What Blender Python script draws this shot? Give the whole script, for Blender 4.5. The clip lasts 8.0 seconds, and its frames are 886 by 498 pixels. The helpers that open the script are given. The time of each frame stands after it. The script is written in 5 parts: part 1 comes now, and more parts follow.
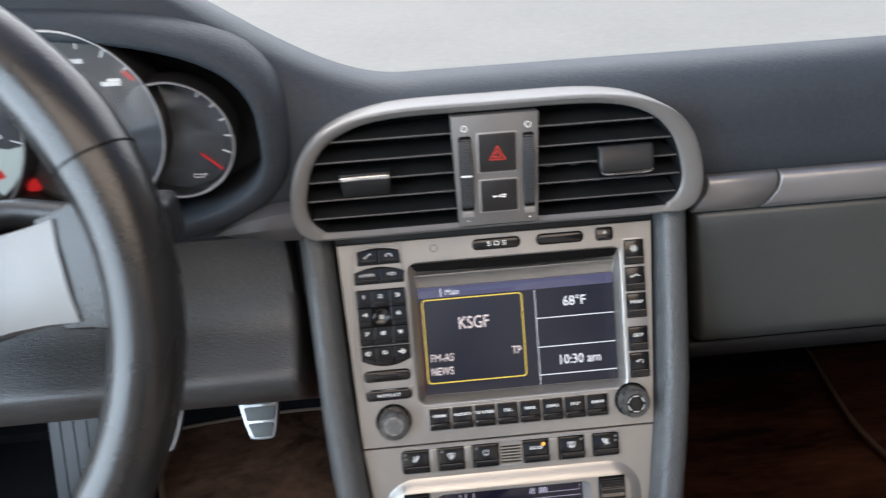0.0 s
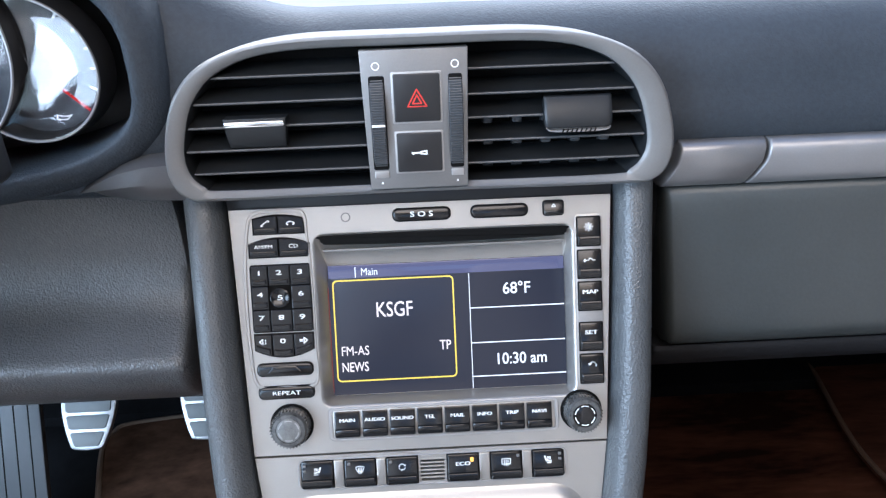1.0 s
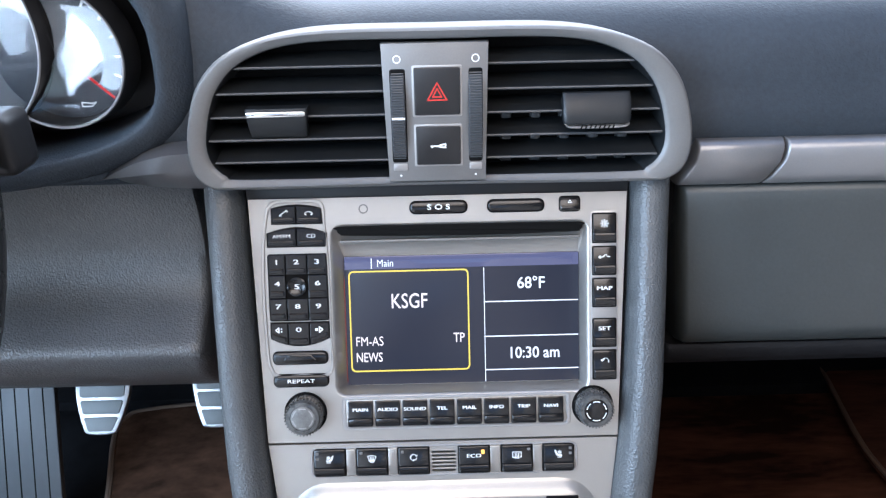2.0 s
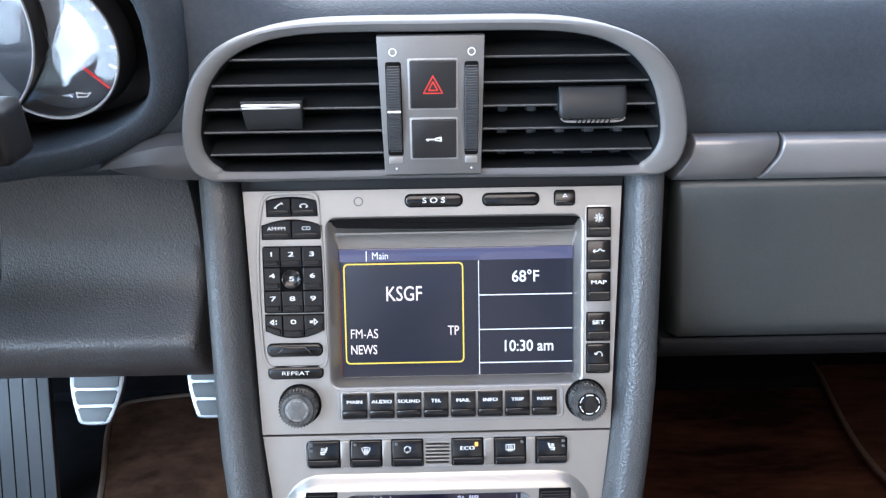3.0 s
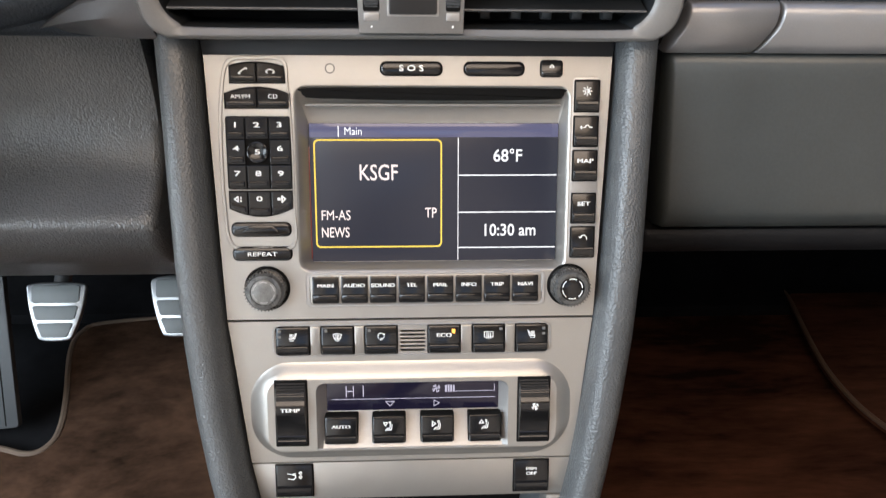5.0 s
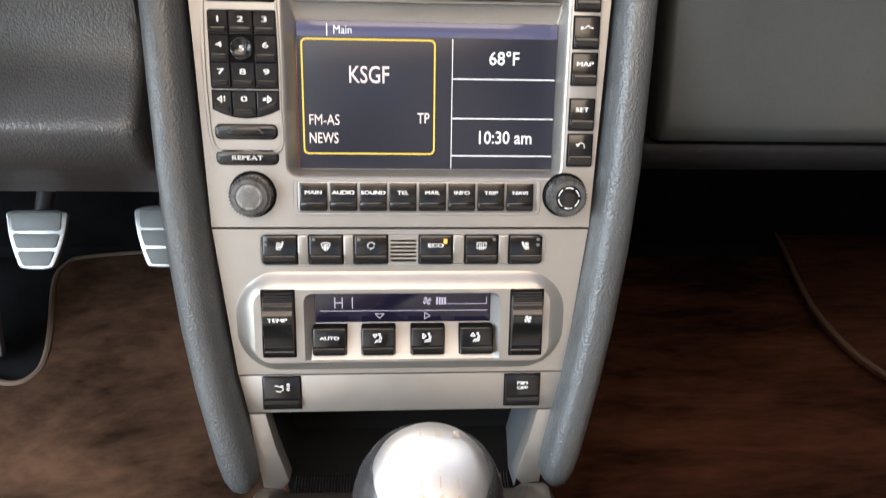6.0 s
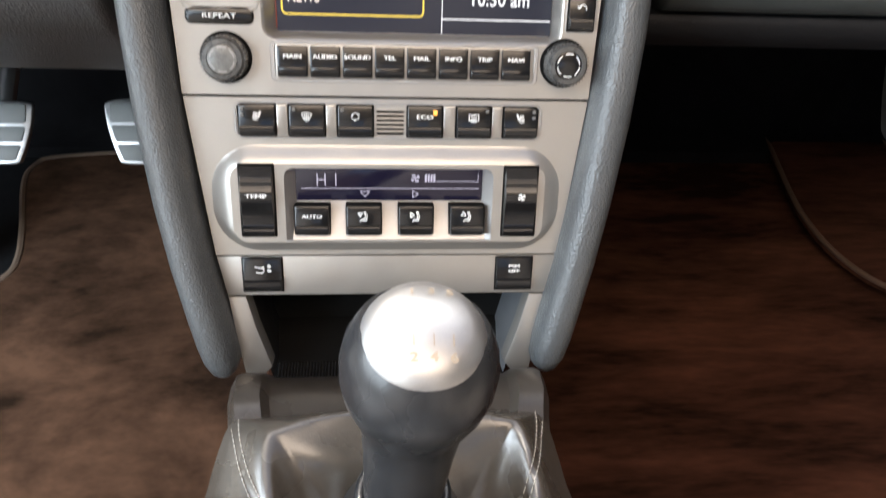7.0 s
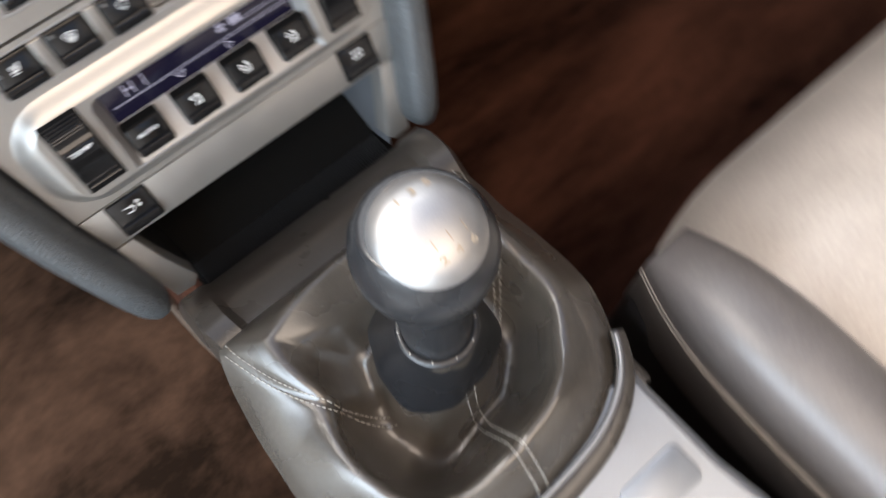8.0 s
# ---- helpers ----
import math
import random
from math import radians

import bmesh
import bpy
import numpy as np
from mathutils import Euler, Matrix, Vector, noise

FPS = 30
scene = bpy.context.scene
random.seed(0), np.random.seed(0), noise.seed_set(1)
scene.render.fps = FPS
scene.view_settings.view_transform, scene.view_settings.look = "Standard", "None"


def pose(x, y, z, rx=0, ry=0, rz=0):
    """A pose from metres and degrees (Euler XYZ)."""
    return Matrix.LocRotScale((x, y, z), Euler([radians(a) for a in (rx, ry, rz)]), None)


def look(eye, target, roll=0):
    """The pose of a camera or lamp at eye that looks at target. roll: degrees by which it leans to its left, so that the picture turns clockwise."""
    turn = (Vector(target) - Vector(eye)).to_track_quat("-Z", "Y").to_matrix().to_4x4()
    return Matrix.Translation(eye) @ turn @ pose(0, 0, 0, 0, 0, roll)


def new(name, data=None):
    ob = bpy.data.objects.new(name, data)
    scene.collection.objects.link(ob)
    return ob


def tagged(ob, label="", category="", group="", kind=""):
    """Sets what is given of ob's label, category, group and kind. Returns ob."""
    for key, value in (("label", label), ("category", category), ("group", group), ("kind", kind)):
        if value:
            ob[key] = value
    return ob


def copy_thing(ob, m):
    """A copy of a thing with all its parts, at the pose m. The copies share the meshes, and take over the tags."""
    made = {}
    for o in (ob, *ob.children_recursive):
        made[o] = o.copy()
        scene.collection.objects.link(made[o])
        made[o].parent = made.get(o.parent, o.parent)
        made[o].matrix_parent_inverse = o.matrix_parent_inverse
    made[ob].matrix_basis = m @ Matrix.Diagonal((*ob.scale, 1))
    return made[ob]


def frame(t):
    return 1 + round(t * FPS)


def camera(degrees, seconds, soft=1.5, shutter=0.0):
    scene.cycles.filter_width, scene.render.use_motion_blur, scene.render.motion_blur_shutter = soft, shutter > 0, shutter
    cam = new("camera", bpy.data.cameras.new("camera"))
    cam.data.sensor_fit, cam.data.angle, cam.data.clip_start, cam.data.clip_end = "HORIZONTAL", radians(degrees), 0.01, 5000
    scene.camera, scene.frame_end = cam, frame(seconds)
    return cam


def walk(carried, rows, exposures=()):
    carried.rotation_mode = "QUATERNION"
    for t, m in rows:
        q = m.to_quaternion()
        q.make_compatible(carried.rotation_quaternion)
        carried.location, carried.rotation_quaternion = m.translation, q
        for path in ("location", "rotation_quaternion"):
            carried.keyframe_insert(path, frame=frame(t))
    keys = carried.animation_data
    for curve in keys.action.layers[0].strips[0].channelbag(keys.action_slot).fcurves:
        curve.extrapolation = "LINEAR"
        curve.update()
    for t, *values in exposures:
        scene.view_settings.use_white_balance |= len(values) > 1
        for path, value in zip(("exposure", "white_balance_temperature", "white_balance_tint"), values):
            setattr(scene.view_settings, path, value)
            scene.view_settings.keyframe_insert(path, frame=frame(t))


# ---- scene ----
cam = camera(63.49, 8.0, soft=1.3, shutter=0.4)
PATH = [
    (0, (-0.0504, -0.3506, 0.7543), (-0.0355, 0.0041, 0.5699), -3.71),
    (0.2, (-0.0235, -0.3331, 0.7393), (-0.0064, 0.0217, 0.5553), -3.34),
    (0.5, (0.0016, -0.3165, 0.7195), (0.0148, 0.0396, 0.5377), -2.88),
    (1, (0.0024, -0.2921, 0.6996), (0.0113, 0.0645, 0.5185), -1.99),
    (1.5, (-0.0005, -0.2948, 0.6991), (0.0030, 0.0616, 0.5176), -1.40),
    (3, (-0.0002, -0.2957, 0.7003), (0.0051, 0.0581, 0.5136), -0.61),
    (3.5, (0.0002, -0.2952, 0.6948), (0.0084, 0.0565, 0.5045), -0.31),
    (4, (-0.0004, -0.2930, 0.6807), (0.0122, 0.0550, 0.4838), 0.15),
    (4.5, (-0.0019, -0.2931, 0.6686), (0.0149, 0.0506, 0.4648), 0.66),
    (6, (-0.0042, -0.2970, 0.6312), (0.0225, 0.0276, 0.3990), 2.62),
    (6.5, (-0.0055, -0.2960, 0.6181), (0.0258, 0.0160, 0.3697), 3.09),
    (7, (-0.0062, -0.2944, 0.6017), (0.0301, 0.0017, 0.3353), 4.39),
    (7.2, (-0.0086, -0.2904, 0.5953), (0.0320, -0.0064, 0.3166), 4.63),
    (7.5, (-0.0179, -0.2721, 0.6087), (0.0402, -0.0280, 0.2972), 3.68),
    (7.8, (-0.0273, -0.2333, 0.6351), (0.0454, -0.0711, 0.2768), -0.85),
    (8, (-0.0410, -0.2254, 0.6410), (0.0494, -0.1105, 0.2687), -2.09),
]
walk(cam, [(t, look(eye, target, roll)) for t, eye, target, roll in PATH], [(0.0, 1.12, 6150, 10), (0.5, 1.45, 5600, 9), (1.5, 1.68, 5350, 9), (3.5, 1.6, 5600, 9), (4.5, 1.5, 6400, 10), (6.5, 1.64, 6600, 10), (7.5, 1.6, 6500, 10), (8.0, 1.36, 6350, 10)])

# ---------------------------------------------------------------- light
world = bpy.data.worlds.new("daylight")
scene.world = world
world.use_nodes = True
wn = world.node_tree
wbg = wn.nodes["Background"]
sky = wn.nodes.new("ShaderNodeTexSky")
sky.sky_type = "NISHITA"
sky.sun_disc = False
sky.sun_elevation, sky.sun_rotation = radians(48), radians(-50)
sky.air_density, sky.dust_density = 1.0, 3.5
wn.links.new(sky.outputs[0], wbg.inputs[0])
wbg.inputs[1].default_value = 0.12
sun_data = bpy.data.lights.new("sun", "SUN")
sun_data.energy, sun_data.angle, sun_data.color = 0.6, radians(25), (1.0, 0.95, 0.88)
sun = new("sun", sun_data)
sun.matrix_world = look((-3, 3, 5), (0, 0, 0))


def opening_lamp(name, eye, target, w, h, watts, colour):
    d = bpy.data.lights.new(name, "AREA")
    d.shape, d.size, d.size_y, d.energy, d.color = "RECTANGLE", w, h, watts, colour
    o = new(name, d)
    o.matrix_world = look(eye, target)
    return o


# skylight in the openings of the cabin
opening_lamp("windscreen_light", (0.0, 0.40, 0.98), (0.0, -0.35, 0.40), 1.15, 0.5, 3.1, (1.0, 0.965, 0.91))
# warm fill from above, added in an assumed, unseen roof opening
opening_lamp("roof_light", (0.0, -0.55, 1.115), (0.0, -0.15, 0.30), 0.80, 0.42, 2.3, (1.0, 0.78, 0.57))
opening_lamp("door_light", (-0.86, -0.34, 0.76), (0.06, 0.10, 0.32), 1.05, 0.70, 9.5, (0.78, 0.90, 1.0))

# ---------------------------------------------------------------- materials


def nodes_of(name):
    m = bpy.data.materials.new(name)
    m.use_nodes = True
    nt = m.node_tree
    return m, nt, nt.nodes["Principled BSDF"]


def add(nt, kind, **values):
    n = nt.nodes.new(kind)
    for k, v in values.items():
        n.inputs[k].default_value = v
    return n


def coords(nt, stretch=(1, 1, 1)):
    tc = nt.nodes.new("ShaderNodeTexCoord")
    mp = nt.nodes.new("ShaderNodeMapping")
    mp.inputs["Scale"].default_value = stretch
    nt.links.new(tc.outputs["Object"], mp.inputs["Vector"])
    return mp.outputs["Vector"]


def vary(nt, bsdf, vec, colour, amount, scale, rough, rough_var, low=0.6, high=1.4):
    """Base colour and roughness that wander at two scales."""
    big = add(nt, "ShaderNodeTexNoise", Scale=scale, Detail=4.0)
    fine = add(nt, "ShaderNodeTexNoise", Scale=scale * 17, Detail=3.0)
    for n in (big, fine):
        nt.links.new(vec, n.inputs["Vector"])
    mix = nt.nodes.new("ShaderNodeMath")
    mix.operation = "ADD"
    nt.links.new(big.outputs["Fac"], mix.inputs[0])
    nt.links.new(fine.outputs["Fac"], mix.inputs[1])
    ramp = nt.nodes.new("ShaderNodeMapRange")
    ramp.inputs["From Min"].default_value, ramp.inputs["From Max"].default_value = low, high
    nt.links.new(mix.outputs[0], ramp.inputs["Value"])
    col = nt.nodes.new("ShaderNodeMix")
    col.data_type = "RGBA"
    lo, hi = [c * (1 - amount) for c in colour], [min(1, c * (1 + amount)) for c in colour]
    col.inputs["A"].default_value, col.inputs["B"].default_value = (*lo, 1), (*hi, 1)
    nt.links.new(ramp.outputs[0], col.inputs["Factor"])
    nt.links.new(col.outputs["Result"], bsdf.inputs["Base Color"])
    rr = nt.nodes.new("ShaderNodeMapRange")
    rr.inputs["From Min"].default_value, rr.inputs["From Max"].default_value = 0.3, 0.7
    rr.inputs["To Min"].default_value, rr.inputs["To Max"].default_value = rough - rough_var, rough + rough_var
    nt.links.new(big.outputs["Fac"], rr.inputs["Value"])
    nt.links.new(rr.outputs[0], bsdf.inputs["Roughness"])
    return fine


def bump(nt, bsdf, source, strength, distance):
    b = nt.nodes.new("ShaderNodeBump")
    b.inputs["Strength"].default_value, b.inputs["Distance"].default_value = strength, distance
    nt.links.new(source, b.inputs["Height"])
    nt.links.new(b.outputs[0], bsdf.inputs["Normal"])


def leather(name, colour, rough=0.45, grain=650, depth=0.0006, strength=0.6, spec=0.5, stretch=(1, 1, 1)):
    """Hide with small pebbles between meandering wrinkles."""
    m, nt, b = nodes_of(name)
    vec = coords(nt, stretch)
    vary(nt, b, vec, colour, 0.18, 22, rough, 0.05)
    warp = add(nt, "ShaderNodeTexNoise", Scale=grain * 0.45, Detail=2.0)
    nt.links.new(vec, warp.inputs["Vector"])
    off = nt.nodes.new("ShaderNodeVectorMath")
    off.operation = "MULTIPLY_ADD"
    off.inputs[1].default_value = (0.9 / grain,) * 3
    nt.links.new(warp.outputs["Color"], off.inputs[0])
    nt.links.new(vec, off.inputs[2])
    cell = add(nt, "ShaderNodeTexVoronoi", Scale=grain)
    cell.feature = "SMOOTH_F1"
    nt.links.new(off.outputs[0], cell.inputs["Vector"])
    wrinkle = add(nt, "ShaderNodeTexNoise", Scale=grain * 0.75, Detail=2.0, Roughness=0.5, Distortion=0.4)
    nt.links.new(off.outputs[0], wrinkle.inputs["Vector"])
    mixed = nt.nodes.new("ShaderNodeMath")
    mixed.operation = "MULTIPLY_ADD"
    mixed.inputs[1].default_value = 0.9
    nt.links.new(wrinkle.outputs["Fac"], mixed.inputs[0])
    inv = nt.nodes.new("ShaderNodeMath")
    inv.operation = "SUBTRACT"
    inv.inputs[0].default_value = 1.0
    nt.links.new(cell.outputs["Distance"], inv.inputs[1])
    nt.links.new(inv.outputs[0], mixed.inputs[2])
    bump(nt, b, mixed.outputs[0], strength, depth)
    b.inputs["Specular IOR Level"].default_value = spec
    return m


def solid(name, colour, rough=0.4, metal=0.0, amount=0.08, scale=60, rough_var=0.04, relief=0.0, stretch=(1, 1, 1), coat=0.0):
    m, nt, b = nodes_of(name)
    vec = coords(nt, stretch)
    fine = vary(nt, b, vec, colour, amount, scale, rough, rough_var)
    b.inputs["Metallic"].default_value = metal
    b.inputs["Coat Weight"].default_value = coat
    if relief:
        bump(nt, b, fine.outputs["Fac"], 0.5, relief)
    return m


def glow(name, colour, strength, gloss=0.2):
    m, nt, b = nodes_of(name)
    b.inputs["Base Color"].default_value = (*[c * 0.1 for c in colour], 1)
    b.inputs["Emission Color"].default_value = (*colour, 1)
    b.inputs["Emission Strength"].default_value = strength
    b.inputs["Roughness"].default_value = gloss
    return m


def carpet(name, colour, streak=(1, 1, 1), amount=0.55):
    """Plush pile with brushed streaks and a soft fine nap."""
    m, nt, b = nodes_of(name)
    vec = coords(nt, streak)
    broad = add(nt, "ShaderNodeTexNoise", Scale=7.0, Detail=5.0, Roughness=0.62, Distortion=0.3)
    nap = add(nt, "ShaderNodeTexNoise", Scale=60.0, Detail=3.0)
    for n in (broad, nap):
        nt.links.new(vec, n.inputs["Vector"])
    soft = nt.nodes.new("ShaderNodeMath")
    soft.operation = "MULTIPLY_ADD"
    soft.inputs[1].default_value = 0.22
    nt.links.new(nap.outputs["Fac"], soft.inputs[0])
    nt.links.new(broad.outputs["Fac"], soft.inputs[2])
    ramp = nt.nodes.new("ShaderNodeMapRange")
    ramp.inputs["From Min"].default_value, ramp.inputs["From Max"].default_value = 0.46, 0.80
    nt.links.new(soft.outputs[0], ramp.inputs["Value"])
    col = nt.nodes.new("ShaderNodeMix")
    col.data_type = "RGBA"
    col.inputs["A"].default_value = (*[c * (1 - amount) for c in colour], 1)
    col.inputs["B"].default_value = (*[c * (1 + amount) for c in colour], 1)
    nt.links.new(ramp.outputs[0], col.inputs["Factor"])
    nt.links.new(col.outputs["Result"], b.inputs["Base Color"])
    bump(nt, b, soft.outputs[0], 0.4, 0.004)
    b.inputs["Roughness"].default_value = 0.95
    b.inputs["Specular IOR Level"].default_value = 0.1
    return m


DASH = leather("dashboard_leather", (0.033, 0.041, 0.051), 0.56, 850, 0.0004, 0.5, 0.28)
RAIL = leather("rail_leather", (0.064, 0.070, 0.074), 0.36, 1000, 0.0005, 0.65, 0.7, (1, 1, 0.8))
KNEE = leather("panel_leather", (0.068, 0.069, 0.070), 0.37, 980, 0.0005, 0.65, 0.6, (1, 1, 0.8))
LOWER = leather("lower_pad_leather", (0.010, 0.010, 0.011), 0.6, 800, 0.0004, 0.4, 0.2)
WHEEL = leather("wheel_leather", (0.014, 0.0138, 0.0135), 0.28, 900, 0.0002, 0.4, 0.5)
BOOT = leather("gaiter_leather", (0.058, 0.050, 0.041), 0.28, 1100, 0.0001, 0.3, 1.0)
SLEEVE = leather("sleeve_leather", (0.010, 0.0105, 0.012), 0.30, 1100, 0.0001, 0.3, 0.6)
SEAT = leather("seat_leather", (0.36, 0.325, 0.29), 0.38, 900, 0.0002, 0.4, 0.6)
BOLSTER = leather("bolster_leather", (0.095, 0.086, 0.083), 0.40, 900, 0.0002, 0.4, 0.6)
GLOVE = solid("glovebox_skin", (0.039, 0.043, 0.042), 0.36, 0, 0.12, 30, 0.04, 0.0002)
WING = solid("wing_grey", (0.12, 0.12, 0.124), 0.38, 0.5, 0.08, 70, 0.05)
SILVER = solid("satin_silver", (0.415, 0.402, 0.378), 0.38, 0.75, 0.05, 90, 0.04, 0.00003)
TRIM = solid("trim_silver", (0.40, 0.395, 0.39), 0.42, 0.7, 0.06, 70, 0.05, 0.00004)
BEZEL = solid("bezel_grey", (0.17, 0.17, 0.167), 0.48, 0.3, 0.07, 70, 0.05, 0.00004)
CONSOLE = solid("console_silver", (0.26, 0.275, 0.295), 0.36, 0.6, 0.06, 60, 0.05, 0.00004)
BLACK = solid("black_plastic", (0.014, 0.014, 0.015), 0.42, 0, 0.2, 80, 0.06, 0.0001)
KEY = solid("key_black", (0.008, 0.008, 0.0085), 0.20, 0, 0.2, 120, 0.06)
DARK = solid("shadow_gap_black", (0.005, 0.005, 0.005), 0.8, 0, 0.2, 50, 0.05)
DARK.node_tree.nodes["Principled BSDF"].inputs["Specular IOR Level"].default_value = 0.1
PANEL = solid("vent_panel_grey", (0.205, 0.203, 0.20), 0.42, 0.6, 0.07, 70, 0.05, 0.00004)
SWITCH = solid("switch_panel_silver", (0.27, 0.27, 0.275), 0.40, 0.65, 0.06, 70, 0.05, 0.00004)
SLAT = solid("vent_black", (0.0095, 0.011, 0.0125), 0.5, 0, 0.2, 60, 0.08)
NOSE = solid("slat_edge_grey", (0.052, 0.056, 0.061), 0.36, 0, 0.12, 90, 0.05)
PLASTIC = solid("tunnel_plastic", (0.044, 0.038, 0.032), 0.30, 0, 0.15, 40, 0.05, 0.00005)
WHITE = solid("white_print", (0.86, 0.88, 0.88), 0.5, 0, 0.03)
RED = solid("red_print", (0.55, 0.03, 0.02), 0.5, 0, 0.05)
TAN = solid("engraved_print", (0.31, 0.26, 0.20), 0.55, 0, 0.1)
CHROME = solid("chrome", (0.78, 0.78, 0.77), 0.15, 1.0, 0.03, 60, 0.03)
ALU = solid("brushed_aluminium", (0.34, 0.34, 0.34), 0.34, 1.0, 0.06, 120, 0.05, 0.00003, (1, 6, 1))
KNOB_CAP = solid("knob_cap_aluminium", (0.42, 0.415, 0.41), 0.44, 0.9, 0.06, 90, 0.05)
KNOB = leather("knob_leather", (0.020, 0.021, 0.023), 0.26, 1200, 0.0001, 0.3, 0.45)
RIB = solid("rib_rubber", (0.030, 0.031, 0.033), 0.45, 0, 0.2, 90, 0.05)
SEAM = solid("taupe_thread", (0.24, 0.215, 0.19), 0.8, 0, 0.1)
THREAD = solid("white_thread", (0.46, 0.44, 0.40), 0.8, 0, 0.1)
PIPING = solid("mat_piping", (0.15, 0.105, 0.075), 0.8, 0, 0.15, 200, 0.04, 0.0005)
PIPING_DARK = solid("dark_piping", (0.105, 0.062, 0.040), 0.85, 0, 0.15, 200, 0.04, 0.0005)
REST = solid("foot_rest_grey", (0.055, 0.058, 0.060), 0.45, 0, 0.1, 80, 0.05, 0.0001)
MAT = carpet("mat_pile", (0.068, 0.036, 0.0215), (1.0, 1.5, 1), 0.72)
CARPET = carpet("floor_carpet", (0.060, 0.0235, 0.0138), (0.55, 2.3, 1), 0.75)
TOE = carpet("black_carpet", (0.010, 0.010, 0.011), (1, 1, 1), 0.4)
PAD = solid("pale_tread_rubber", (0.15, 0.16, 0.155), 0.5, 0, 0.1, 90, 0.05, 0.0001)
WORN = solid("worn_grey_rubber", (0.060, 0.061, 0.060), 0.30, 0, 0.75, 190, 0.10, 0.0002, coat=0.3)
WORN_CAP = solid("worn_pewter", (0.17, 0.172, 0.168), 0.38, 0.3, 0.5, 150, 0.08, 0.0001)
LINING = solid("cabin_lining", (0.38, 0.26, 0.16), 0.9, 0, 0.1, 20, 0.03, 0.0005)
CONCRETE = solid("pale_concrete", (0.43, 0.42, 0.36), 0.75, 0, 0.08, 1.2, 0.05, 0.001)
SCREEN = glow("screen_dark", (0.0090, 0.0100, 0.0160), 1.0, 0.30)
BAR = glow("screen_bar", (0.046, 0.046, 0.080), 1.0, 0.10)
PIX_WHITE = glow("screen_white", (0.42, 0.425, 0.44), 1.0)
PIX_PINK = glow("screen_pink", (0.43, 0.365, 0.35), 1.0)
PIX_YELLOW = glow("screen_yellow", (0.40, 0.29, 0.045), 1.0)
REFLECTED_RED = glow("recess_reflection_red", (0.09, 0.014, 0.006), 1.0)
LCD = glow("lcd_dark", (0.0042, 0.0036, 0.0092), 1.0, 0.14)
LCD_INK = glow("lcd_ink", (0.20, 0.19, 0.24), 1.0)
AMBER = glow("amber_led", (1.0, 0.42, 0.08), 0.8)
NEEDLE = glow("needle_red", (0.85, 0.03, 0.03), 0.30)
LENS, lens_nodes, lens_bsdf = nodes_of("clear_lens")
lens_bsdf.inputs["IOR"].default_value = 1.6
lens_bsdf.inputs["Transmission Weight"].default_value, lens_bsdf.inputs["Roughness"].default_value = 1.0, 0.03
DISPLAY = solid("display_grey", (0.15, 0.16, 0.175), 0.35, 0, 0.1, 60, 0.05)
LIT_PANEL = glow("display_pale", (0.30, 0.36, 0.36), 0.8)
DIAL = solid("dial_face", (0.050, 0.056, 0.066), 0.4, 0, 0.1, 60, 0.05)

# ---------------------------------------------------------------- mesh helpers
MM = 0.001


def finish(bm, sharp=38):
    bmesh.ops.recalc_face_normals(bm, faces=bm.faces[:])
    lim = radians(sharp)
    for f in bm.faces:
        f.smooth = True
    for e in bm.edges:
        if len(e.link_faces) == 2 and e.calc_face_angle(0) > lim:
            e.smooth = False


def part(name, bm, material, parent=None, label="", m=None, sharp=38):
    finish(bm, sharp)
    me = bpy.data.meshes.new(name)
    bm.to_mesh(me)
    bm.free()
    me.materials.append(material)
    ob = new(name, me)
    if parent is not None:
        ob.parent = parent
    if m is not None:
        ob.matrix_basis = m
    if label:
        tagged(ob, label)
    return ob


def thing(name, label, category, m=None, group="", kind=""):
    ob = new(name)
    ob.empty_display_size = 0.02
    if m is not None:
        ob.matrix_basis = m
    return tagged(ob, label, category, group, kind)


def rrect(x0, z0, x1, z1, r, n=5):
    r = min(r, (x1 - x0) / 2 - 1e-6, (z1 - z0) / 2 - 1e-6)
    pts = []
    for cx, cz, a in ((x1 - r, z0 + r, -90), (x1 - r, z1 - r, 0), (x0 + r, z1 - r, 90), (x0 + r, z0 + r, 180)):
        for k in range(n + 1):
            t = radians(a + 90 * k / n)
            pts.append((cx + r * math.cos(t), cz + r * math.sin(t)))
    return pts


def circle(cx, cz, r, n=40, rz=None):
    rz = rz or r
    return [(cx + r * math.cos(2 * math.pi * k / n), cz + rz * math.sin(2 * math.pi * k / n)) for k in range(n)]


def spline(points, steps=6, closed=True):
    """Catmull-Rom through a few control points."""
    n, out = len(points), []
    for i in range(n if closed else n - 1):
        p = [points[(i + k) % n] if closed else points[max(0, min(n - 1, i + k))] for k in (-1, 0, 1, 2)]
        for s in range(steps):
            t = s / steps
            out.append(tuple(
                0.5 * (2 * b + (c - a) * t + (2 * a - 5 * b + 4 * c - d) * t * t + (3 * b - a - 3 * c + d) * t ** 3)
                for a, b, c, d in zip(*p)))
    if not closed:
        out.append(tuple(points[-1]))
    return out


